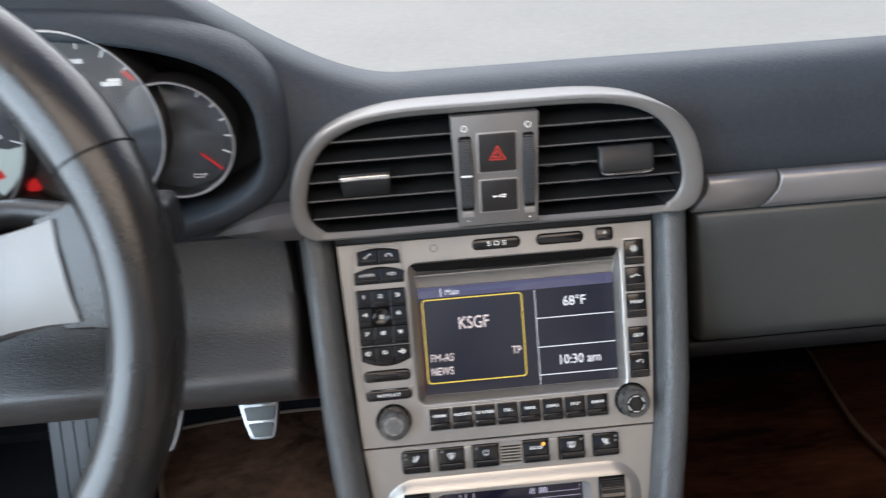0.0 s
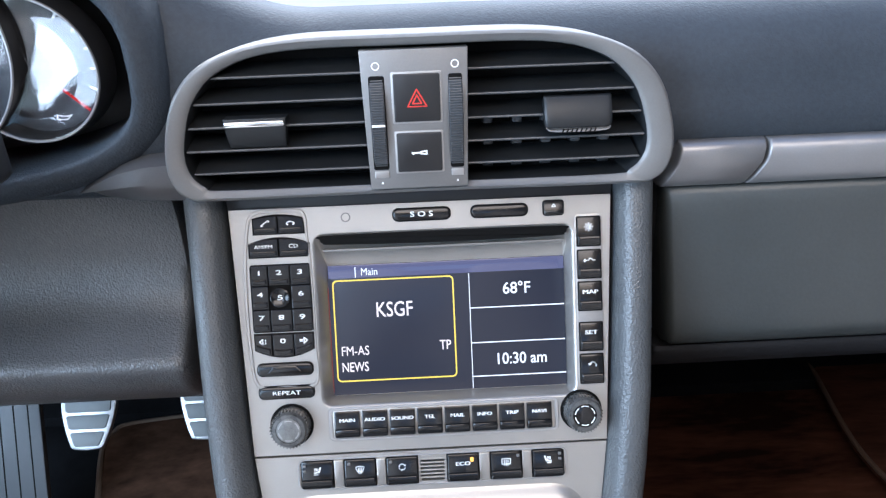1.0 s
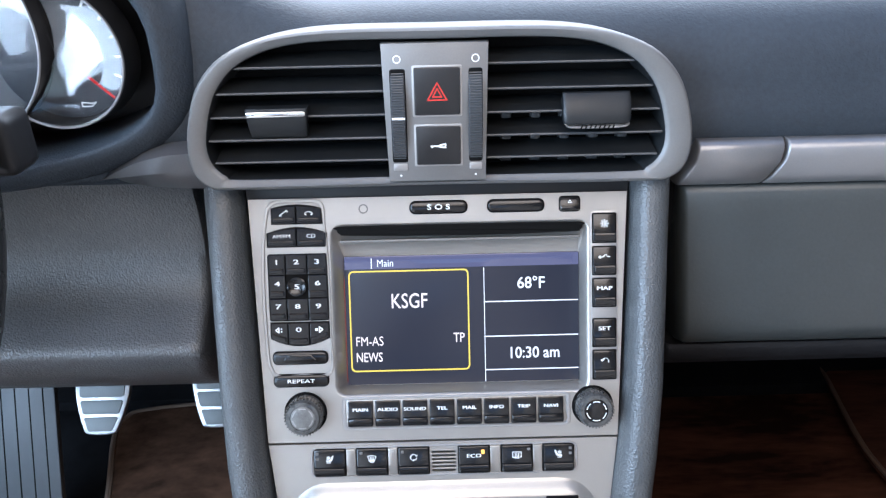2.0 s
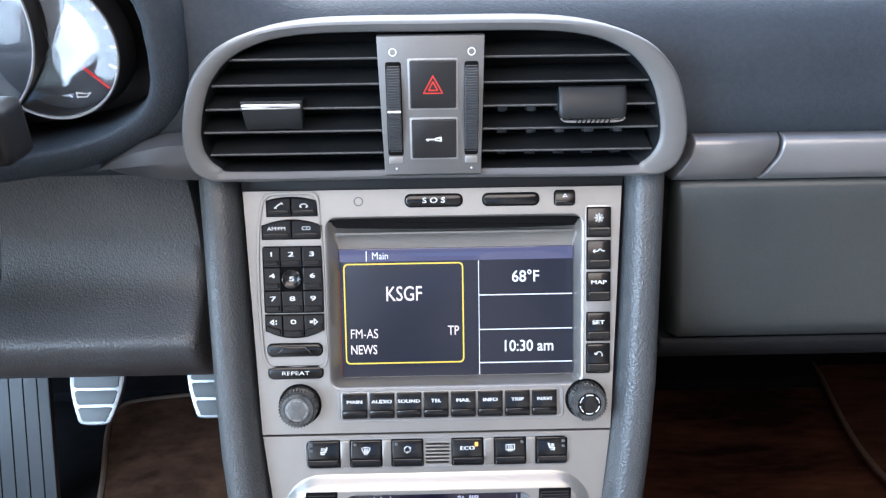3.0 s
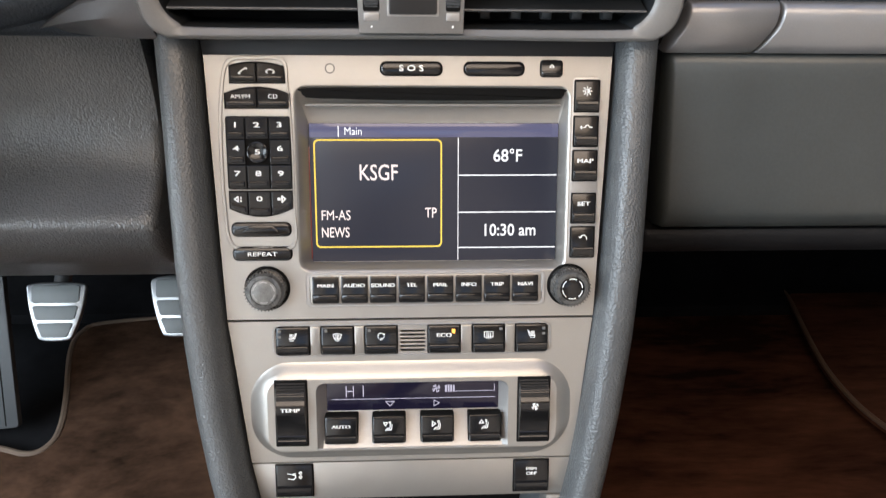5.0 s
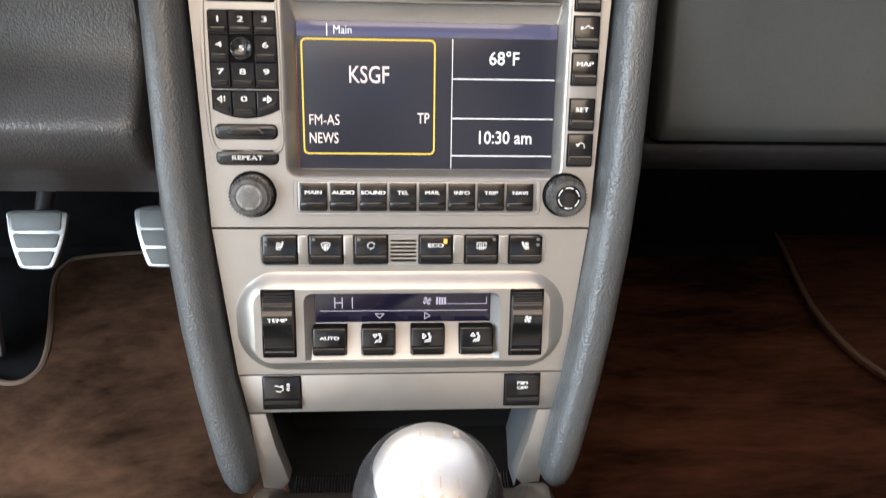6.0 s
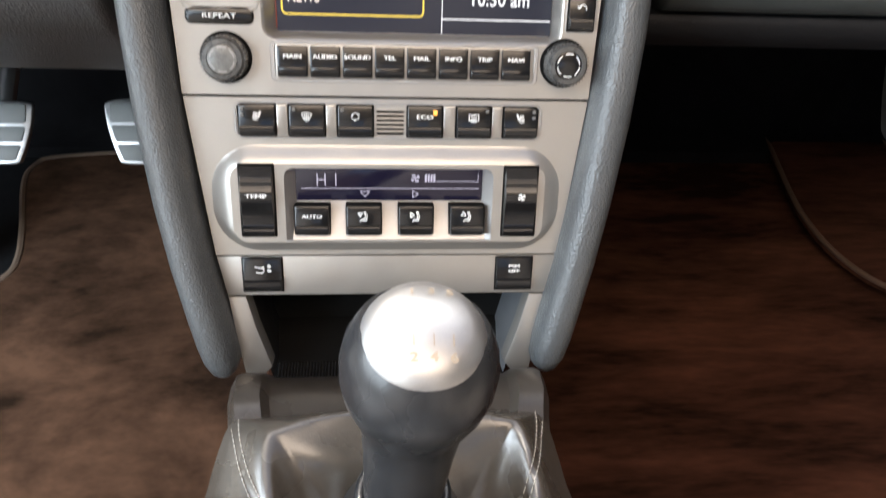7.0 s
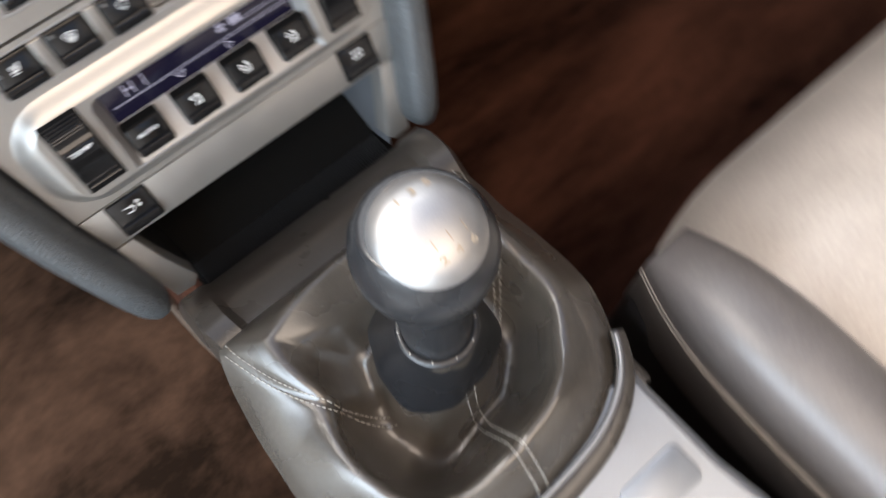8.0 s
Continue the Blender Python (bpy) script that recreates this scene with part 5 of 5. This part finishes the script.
part("airbag_cover", lathe([(0.001, -0.022), (0.045, -0.020), (0.062, -0.012), (0.066, 0.004), (0.05, 0.03), (0.001, 0.03)], 40, "y"), WHEEL, wheel)
stalk = thing("column_stalk", "dark grey control stalk beside the steering column", "stalk")
bm = tube([(-0.335, 0.03, 0.600), (-0.26, 0.018, 0.606), (-0.20, -0.004, 0.606)], [0.010, 0.008, 0.008], 14)
part("lever", bm, BLACK, stalk)
bm = box(-0.214, -0.018, 0.594, -0.1715, 0.004, 0.6195, 0.005)
part("tip", bm, BLACK, stalk, "blunt dark grey tip")
bm = box(-0.193, -0.0184, 0.5935, -0.192, 0.0044, 0.6200, 0.0)
part("ring_line", bm, DARK, stalk)
column = tagged(part("column_cover", tube([(-0.3435, -0.01, 0.590), (-0.3435, 0.10, 0.545)], [0.055, 0.06], 24), BLACK), "black steering column cover behind the wheel", "column cover")

# ---------------------------------------------------------------- gear lever
lever = thing("gear_shifter", "gear lever with round black knob, aluminium cap and leather gaiter", "gear lever")
AX = pose(0.0064, -0.1553, 0.4300, -9, 4, 0)
CAPM = pose(0.0064, -0.1553, 0.4300, 9, 2, 0)
prof = [(0.001, 0.0150), (0.0180, 0.0150), (0.0194, 0.0152), (0.0208, 0.0130), (0.0234, 0.0076), (0.0246, 0.0010), (0.0243, -0.0060), (0.0228, -0.0120), (0.0204, -0.0172), (0.0182, -0.0215), (0.0166, -0.0270), (0.0154, -0.0370), (0.0144, -0.0500), (0.0138, -0.0620), (0.001, -0.0622)]
part("knob", lathe(prof, 64, "z"), KNOB, lever, "black leather wrapped ball knob", m=AX, sharp=70)
cap = part("cap", lathe([(0.0189, 0.0120), (0.0189, 0.0142), (0.0184, 0.0160), (0.0170, 0.0186), (0.0130, 0.0211), (0.0065, 0.0228), (0.001, 0.0233)], 64, "z"), KNOB_CAP, lever, "domed brushed aluminium cap", m=CAPM, sharp=70)


def on_cap(x, y):
    r = math.hypot(x, y)
    return 0.0236 - r * r * 13.0


def print_cap(text, x, y):
    ob = lettering(text, 0, 0, 0, 2.7, TAN, cap, 1.35, name="gear_number", bold=0.10)
    for v in ob.data.vertices:
        px, py = x + v.co.x, y + v.co.z
        v.co = (px, py, on_cap(px, py))


for i, (t, b) in enumerate((("1", "2"), ("3", "4"), ("5", "6"))):
    x = (i - 1) * 0.0056 + 0.002
    print_cap(t, x, 0.0110)
    print_cap(b, x, -0.0110)
bm = bmesh.new()
for x in (-0.0036, 0.002, 0.0076):
    a = [(x, -0.0042), (x, -0.0058), (x, -0.0078)]
    for (ax, ay), (bx, by) in zip(a, a[1:]):
        vs = [bm.verts.new((px, py, on_cap(px, py))) for px, py in ((ax - 0.0002, ay), (bx - 0.0002, by), (bx + 0.0002, by), (ax + 0.0002, ay))]
        bm.faces.new(vs)
part("gate_lines", bm, TAN, cap)

# gaiter: a leather bag gathered to the lever, with a rolled shoulder and soft folds
TOP = AX @ Vector((0, 0, -0.061))


FLANK = ((45, 0.0670, -0.0955), (36, 0.0715, -0.103), (20, 0.0770, -0.122), (0, 0.0795, -0.150), (-20, 0.0785, -0.185), (-45, 0.0625, -0.221), (-66, 0.0360, -0.2385), (-90, 0.0, -0.2435))
FLANK_FINE = spline(FLANK, 10, closed=False)


def base_at(a):
    """The foot of the gaiter by angle: a straight front edge with two corners, and a rounded rear."""
    d = (math.degrees(a) + 90) % 360 - 90
    side = 1
    if d > 90:
        d, side = 180 - d, -1
    if d >= 45:
        return (0.0700 if side > 0 else 0.0722) * side * (90 - d) / 45, -0.0955 + 0.0012 * math.sin(math.pi / 2 * (d - 45) / 45)
    for (p, x0, y0), (q, x1, y1) in zip(FLANK_FINE, FLANK_FINE[1:]):
        if d >= q - 1e-6:
            w = (p - d) / (p - q)
            return (0.0700 if side > 0 else 0.0722) / 0.0670 * (1 + (0.035 * max(0.0, min(1.0, (20 - d) / 40)) if side > 0 else 0)) * side * (x0 + (x1 - x0) * w), y0 + (y1 - y0) * w
    return 0.0, -0.2435


def foot_height(a):
    """The front edge lies on the cover; the flanks hang lower."""
    d = (math.degrees(a) + 90) % 360 - 90
    d = 180 - d if d > 90 else d
    w = max(0.0, min(1.0, (45 - d) / 30))
    return 0.3175 - 0.0175 * w * w * (3 - 2 * w)


def seam_angle(k, t):
    """The front seams swing round to the flanks as they climb to the collar."""
    return radians((135 + 80 * t ** 0.95, 45 - 80 * t ** 0.95, -90)[k])


def smooth_through(knots, t):
    """A smooth curve through (t, value) knots."""
    n = len(knots)
    slope = [(knots[min(n - 1, i + 1)][1] - knots[max(0, i - 1)][1]) / (knots[min(n - 1, i + 1)][0] - knots[max(0, i - 1)][0]) for i in range(n)]
    i = max(0, min(n - 2, sum(1 for k in knots if k[0] <= t) - 1))
    (p, q), (r, s_) = knots[i], knots[i + 1]
    h = r - p
    w = max(0.0, min(1.0, (t - p) / h))
    return (2 * w ** 3 - 3 * w * w + 1) * q + (w ** 3 - 2 * w * w + w) * h * slope[i] + (3 * w * w - 2 * w ** 3) * s_ + (w ** 3 - w * w) * h * slope[i + 1]


def gaiter_point(a, t):
    """t: 0 at the foot, 1 at the collar."""
    bx, by = base_at(a)
    cx, cy = TOP.x + 0.0150 * math.cos(a), TOP.y + 0.0150 * math.sin(a)
    e = t ** 0.92
    x, y = bx + (cx - bx) * e, by + (cy - by) * e
    foot = foot_height(a)
    front, flank = max(0.0, math.sin(a)), abs(math.cos(a))
    rear = max(0.0, -math.sin(a))
    crest = 0.3265 + 0.0070 * front + 0.003 * rear
    low = 0.2930 - 0.008 * rear + 0.018 * front - 0.004 * max(0.0, math.cos(a))
    w = front * front
    c = (0.27 + 0.07 * flank) * (1 - w) + 0.14 * w
    dip = 0.62 + 0.12 * w
    keyz = ((0, foot), (0.2 * c, foot + 0.30 * (crest - foot)), (0.58 * c, foot + 0.69 * (crest - foot)), (c, crest), (c + 0.07 - 0.04 * w, crest - 0.0008), (0.49, low + 0.42 * (crest - low)), (dip, low), (dip + 0.14 - 0.04 * w, low + 0.003), (0.92, 0.3400), (1.0, TOP.z))
    tw = t + (1 - 0.7 * w) * math.sin(math.pi * t) ** 2 * (0.060 * math.sin(2 * a + 0.6) + 0.045 * math.sin(3 * a + 2.2) + 0.10 * noise.noise((math.cos(a) * 1.6, math.sin(a) * 1.6, 3.3)))
    z = smooth_through(keyz, tw)
    bell = math.sin(math.pi * min(1, t * 1.02)) if t < 0.98 else 0.0
    inner = max(0.0, min(1.0, (t - 0.28) / 0.2))
    f = (0.0075 - 0.0045 * w) * noise.noise((x * 21 + 3.1, y * 19, 1.7)) + 0.0030 * inner * noise.noise((x * 40 + 1.0, y * 40 + 2.0, 5.2))
    # a pocket ahead of the lever, a slack fold on each flank and a hollow behind
    for deg, at, wide, long_, rise in ((108, 0.66, 18, 0.10, -0.0075), (132, 0.44, 20, 0.16, 0.0030), (168, 0.50, 24, 0.15, -0.0040), (10, 0.22, 38, 0.12, 0.0050), (-22, 0.55, 24, 0.16, -0.0065), (-62, 0.42, 14, 0.2, 0.0042), (-105, 0.58, 24, 0.18, -0.0060), (-140, 0.40, 18, 0.2, 0.0034)):
        turn = (math.degrees(a) - deg + 180) % 360 - 180
        f += rise * math.exp(-(turn / wide) ** 2 - ((t - at) / long_) ** 2)
    f += 0.0016 * math.sin(11 * a + 1.0) * max(0.0, min(1.0, (t - 0.66) / 0.14)) * max(0.0, min(1.0, (1 - t) / 0.08))
    for k_ in range(3):
        d = (a - seam_angle(k_, t) + math.pi) % (2 * math.pi) - math.pi
        f -= 0.0016 * math.exp(-(d / 0.05) ** 2)
    z += f * bell
    return Vector((x, y, z))


bm, secs = bmesh.new(), []
for i in range(37):
    t = i / 36
    secs.append([tuple(gaiter_point(2 * math.pi * k / 192, t)) for k in range(192)])
loft(bm, secs, caps=False)
gaiter = part("gaiter", bm, BOOT, lever, "creased glossy dark brown leather gaiter", sharp=80)
# black flared cone added for the shade in the folds under the collar
secs = []
for r, drop in ((0.0150, -0.001), (0.0164, 0.006), (0.0192, 0.015), (0.0232, 0.025), (0.0270, 0.033), (0.0290, 0.0385)):
    k = drop / 0.0385
    secs.append([(TOP.x + r * math.cos(a) * (1 + k * (0.07 * math.sin(3 * a + 2.6) + 0.014 * math.sin(9 * a))), TOP.y + 0.004 * k + r * math.sin(a) * (1 + k * (0.07 * math.sin(3 * a + 2.6) + 0.014 * math.sin(9 * a))), TOP.z - drop - 0.003 * k * math.sin(3 * a + 2.6)) for a in [2 * math.pi * q / 96 for q in range(96)]])
bm = bmesh.new()
loft(bm, secs, caps=False)
part("neck", bm, SLEEVE, gaiter, "black flared neck standing in for the shaded folds below the collar", sharp=80)
part("collar", tube([tuple(TOP + Vector((0.0150 * math.cos(2 * math.pi * k / 32), 0.0150 * math.sin(2 * math.pi * k / 32), 0.0))) for k in range(32)], 0.0022, 8, closed=True), SLEEVE, lever, sharp=80)


def stitch_row(k, off, n=32):
    bm = bmesh.new()
    for i in range(n):
        pts = []
        for q in (0.0, 0.31, 0.62):
            t = 0.03 + (0.93 if k == 2 else 0.70) * (i + q) / n
            a0 = seam_angle(k, t)
            p, p2 = gaiter_point(a0, t), gaiter_point(a0 + 0.02, t)
            g = gaiter_point(a0 + off / max(0.0002, (p2 - p).length) * 0.02, t)
            pts.append((g.x, g.y, g.z + 0.0004))
        sub = tube(pts, 0.00024, 5)
        me = bpy.data.meshes.new("tmp")
        sub.to_mesh(me)
        sub.free()
        bm.from_mesh(me)
        bpy.data.meshes.remove(me)
    return bm


for k in range(3):
    for off in (-0.0026, 0.0026):
        part("stitching", stitch_row(k, off), THREAD, gaiter, "pale double stitching")
for k in range(10):
    a = 2 * math.pi * k / 10 + 0.2
    c, s_ = math.cos(a), math.sin(a)
    part("collar_stitch", tube([tuple(TOP + Vector((0.0166 * c, 0.0166 * s_, -0.002))), tuple(TOP + Vector((0.0152 * c + 0.001 * s_, 0.0152 * s_ - 0.001 * c, 0.0028)))], 0.0003, 5), THREAD, gaiter)


def rim_point(d, out, z):
    """A point beside the gaiter's foot, pushed outwards from the lever."""
    x, y = base_at(radians(d))
    n = Vector((x, y + 0.165, 0)).normalized()
    return (x + n.x * out, y + n.y * out, z)


bm, secs = bmesh.new(), []
for d in range(-144, -35, 4):
    wide = 0.0012 + 0.0068 * max(0.0, math.cos(radians(d + 90) * 1.35))
    secs.append([rim_point(d, o, z) for o, z in ((-0.004, 0.300), (-0.004, 0.3115), (-0.001, 0.3128), (wide * 0.7, 0.3122), (wide * 0.93, 0.3108), (wide, 0.3085), (wide, 0.300))])
loft(bm, secs)
part("rim", bm, PLASTIC, lever, "grey-brown rim behind the gaiter", sharp=60)
bm = tube([rim_point(d, -0.0022, 0.3130) for d in range(-118, -36, 3)], 0.0013, 8)
part("chrome_edge", bm, SWITCH, lever, "bright edge round the gaiter")

# ---------------------------------------------------------------- pedals


def span_at(outline, z):
    """Least and greatest x of an outline at a height."""
    hits = [ax + (bx - ax) * (z - az) / (bz - az) for (ax, az), (bx, bz) in zip(outline, outline[1:] + outline[:1]) if az != bz and (az - z) * (bz - z) <= 0]
    return min(hits), max(hits)


def pedal(name, label, outline, at, bars, arm):
    th = thing(name, label, "pedal", pose(*at, -37, 0, 0))
    part("plate", slab(outline, -3.0, 3.0, 1.6), ALU, th, "polished aluminium pedal plate")
    for z0, z1 in bars:
        lows, tops = span_at(outline, z0), span_at(outline, z1)
        quad = [(lows[0] + 4.5, z0), (lows[1] - 4.5, z0), (tops[1] - 4.5, z1), (tops[0] + 4.5, z1)]
        soft = [tuple(p) for q in range(4) for p in ((quad[q][0] * 0.94 + quad[q - 1][0] * 0.06, quad[q][1] * 0.9 + quad[q - 1][1] * 0.1), (quad[q][0] * 0.94 + quad[(q + 1) % 4][0] * 0.06, quad[q][1] * 0.9 + quad[(q + 1) % 4][1] * 0.1))]
        part("rubber_pad", slab(soft, -4.6, -2.0, 1.0), PAD, th, "grey rubber tread pad")
    part("arm", tube([(arm[0] * MM, 0.008, 0.02), (arm[0] * MM, 0.02, 0.06), (arm[1] * MM, 0.05, 0.17), (arm[1] * MM, 0.19, 0.375)], [0.009, 0.010, 0.012, 0.012], 10, flat=0.7), ALU, th)
    return th


brake_o = spline([(-28, 28), (-30, 19), (-27, 0), (-20, -22), (-13, -31), (13, -31), (20, -22), (27, 0), (30, 19), (28, 28), (0, 30)][::1], 4)
pedal("brake_pedal", "aluminium brake pedal with grey rubber treads", brake_o, (-0.3715, 0.3310, 0.1960), ((8, 27), (-10, 5), (-28, -13)), (0, 0))
gas_o = spline([(-24, 30), (-26, 18), (-22, -4), (-14, -28), (-8, -34), (14, -34), (20, -26), (24, 0), (26, 24), (20, 32), (0, 34)], 4)
pedal("accelerator_pedal", "aluminium accelerator pedal with grey rubber treads", gas_o, (-0.2625, 0.3680, 0.1740), ((9, 29), (-11, 6), (-31, -14)), (4, 4))
rest = thing("foot_rest", "ribbed aluminium foot rest on the footwell wall", "foot rest")
m = pose(-0.478, 0.345, 0.14, -30, 0, 0) @ pose(0, 0, 0, 0, -4.5, 0)
part("rest_plate", slab(rrect(-38, -95, 38, 95, 4), -4, 4, 1.5), REST, rest, m=m)
for i in range(4):
    part("groove", slab(rrect(-24 + i * 16, -92, -22.6 + i * 16, 92, 0.5), -4.4, -3.6, 0.1), DARK, rest, m=m)

# ---------------------------------------------------------------- floor mats


def floor_mat(name, label, outline, z):
    th = thing(name, label, "floor mat", Matrix.Translation((0, 0, z)))
    m = Matrix.Rotation(radians(-90), 4, "X")
    bm = bmesh.new()
    loops = []
    for d, h in ((0, 0.0), (0, 0.006), (0.004, 0.0085), (0.010, 0.009)):
        loops.append([bm.verts.new((x, y, h)) for x, y in inset(outline, d)])
    for a, b in zip(loops, loops[1:]):
        for i in range(len(a)):
            j = (i + 1) % len(a)
            bm.faces.new((a[i], a[j], b[j], b[i]))
    bm.faces.new(loops[-1])
    part("carpet_pad", bm, MAT if name.startswith("driver") else CARPET, th)
    part("piping", tube([(x, y, 0.007) for x, y in inset(outline, 0.002)], 0.0042 if name.startswith("driver") else 0.0032, 8, closed=True), PIPING if name.startswith("driver") else PIPING_DARK, th, "tan bound edge")


driver = spline([(-0.11, -0.30), (-0.11, 0.10), (-0.11, 0.50), (-0.20, 0.518), (-0.30, 0.517), (-0.415, 0.503), (-0.438, 0.485), (-0.440, 0.448), (-0.411, 0.357), (-0.399, 0.310), (-0.400, 0.284), (-0.418, 0.272), (-0.47, 0.285), (-0.62, 0.30), (-0.66, 0.26), (-0.66, -0.28), (-0.60, -0.31)], 6)
floor_mat("driver_floor_mat", "brown pile floor mat with tan bound edge", driver if sum((a[0] * b[1] - b[0] * a[1]) for a, b in zip(driver, driver[1:])) > 0 else driver[::-1], 0.040)
pas = spline([(0.570, 0.62), (0.552, 0.52), (0.535, 0.42), (0.531, 0.36), (0.540, 0.300), (0.566, 0.252), (0.61, 0.226), (0.70, 0.215), (0.735, 0.24), (0.735, 0.60), (0.70, 0.64)], 6)
floor_mat("passenger_foot_mat", "dark brown carpet panel with tan bound edge", pas if sum((a[0] * b[1] - b[0] * a[1]) for a, b in zip(pas, pas[1:])) > 0 else pas[::-1], 0.046)

# ---------------------------------------------------------------- passenger seat
seat = thing("bucket_seat", "sports seat in taupe leather with darker side bolster", "car seat")
bm, secs = bmesh.new(), []
for i in range(22):
    q = i / 21
    y = -0.168 - 0.55 * q ** 1.6
    n = min(1.0, (y + 0.168) / -0.11)
    drop = 0.085 * (1 - n) ** 2.4
    row = []
    for k in range(19):
        u = k / 18
        x = 0.152 + 0.40 * u
        crown = 0.012 * math.sin(math.pi * u)
        row.append((x, y - 0.022 * max(0.0, (0.25 - x) / 0.1) ** 2 * (1 - q), 0.284 + crown - drop - 0.02 * q))
    secs.append(row)
loft(bm, secs, closed=False, caps=False)
part("cushion", bm, SEAT, seat, "pale taupe leather cushion", sharp=80)
for side in (-1, 1):
    bm, secs = bmesh.new(), []
    for i in range(26):
        q = i / 25
        y = -0.190 - 0.54 * q ** 1.7
        n = min(1.0, q ** 1.7 * 0.54 / 0.10)
        grow = 1 - (1 - n) ** 2.5
        cx = 0.352 + side * (0.212 - 0.004 * (1 - grow))
        w, h = 0.030 * (0.55 + 0.45 * grow), 0.034 * (0.35 + 0.65 * grow)
        zc = 0.268 + 0.006 * grow
        ring = []
        for k in range(20):
            a = 2 * math.pi * k / 20
            ring.append((cx + w * math.copysign(abs(math.cos(a)) ** 0.8, math.cos(a)), y, zc + h * math.copysign(abs(math.sin(a)) ** 0.8, math.sin(a)) - (0.05 if math.sin(a) < -0.3 else 0)))
        secs.append(ring)
    loft(bm, secs)
    b = part("side_bolster", bm, BOLSTER, seat, "dark grey-brown leather side bolster", sharp=80)
    seam = []
    for i, sec in enumerate(secs):
        q, y = i / 25, sec[0][1]
        edge = (max if side < 0 else min)(p[0] for p in sec)
        mid = sum(p[0] for p in sec) / len(sec)
        x = mid + 0.80 * (edge - mid)
        fall = 0.085 * (1 - min(1.0, (y + 0.168) / -0.11)) ** 2.4
        seam.append((x, y, 0.2862 + 0.012 * math.sin(math.pi * max(0.0, min(1.0, (x - 0.152) / 0.40))) - fall - 0.02 * ((-0.168 - y) / 0.55) ** (1 / 1.6)))
    part("seam", tube(seam, 0.0011, 6), DARK, b, "dark seam along the cushion")
    for dz in (0.0, 0.0045):
        part("piping", tube([(min(q[0] for q in s) - 0.0003 if side < 0 else max(q[0] for q in s) + 0.0003, s[0][1], 0.260 + dz) for s in secs], 0.0005, 6), SEAM, b, "pale stitched edge")
part("seat_shell", box(0.118, -0.74, 0.05, 0.588, -0.19, 0.235, 0.02), BLACK, seat)
bm, secs = bmesh.new(), []
for i in range(12):
    q = i / 11
    z = 0.24 + 0.62 * q
    yc = -0.74 - 0.20 * q
    w = 0.235 * (1 - 0.35 * q ** 3)
    secs.append([(0.352 + w * c, yc + 0.055 * s_ - 0.02 * (abs(c) < 0.5), z) for c, s_ in [(math.cos(2 * math.pi * k / 24), math.sin(2 * math.pi * k / 24)) for k in range(24)]])
loft(bm, secs)
part("backrest", bm, SEAT, seat, sharp=80)

# unseen driver's seat, added to shade the near floor from the door lamp
copy_thing(seat, Matrix.Translation((-0.702, 0.0, 0.0)))
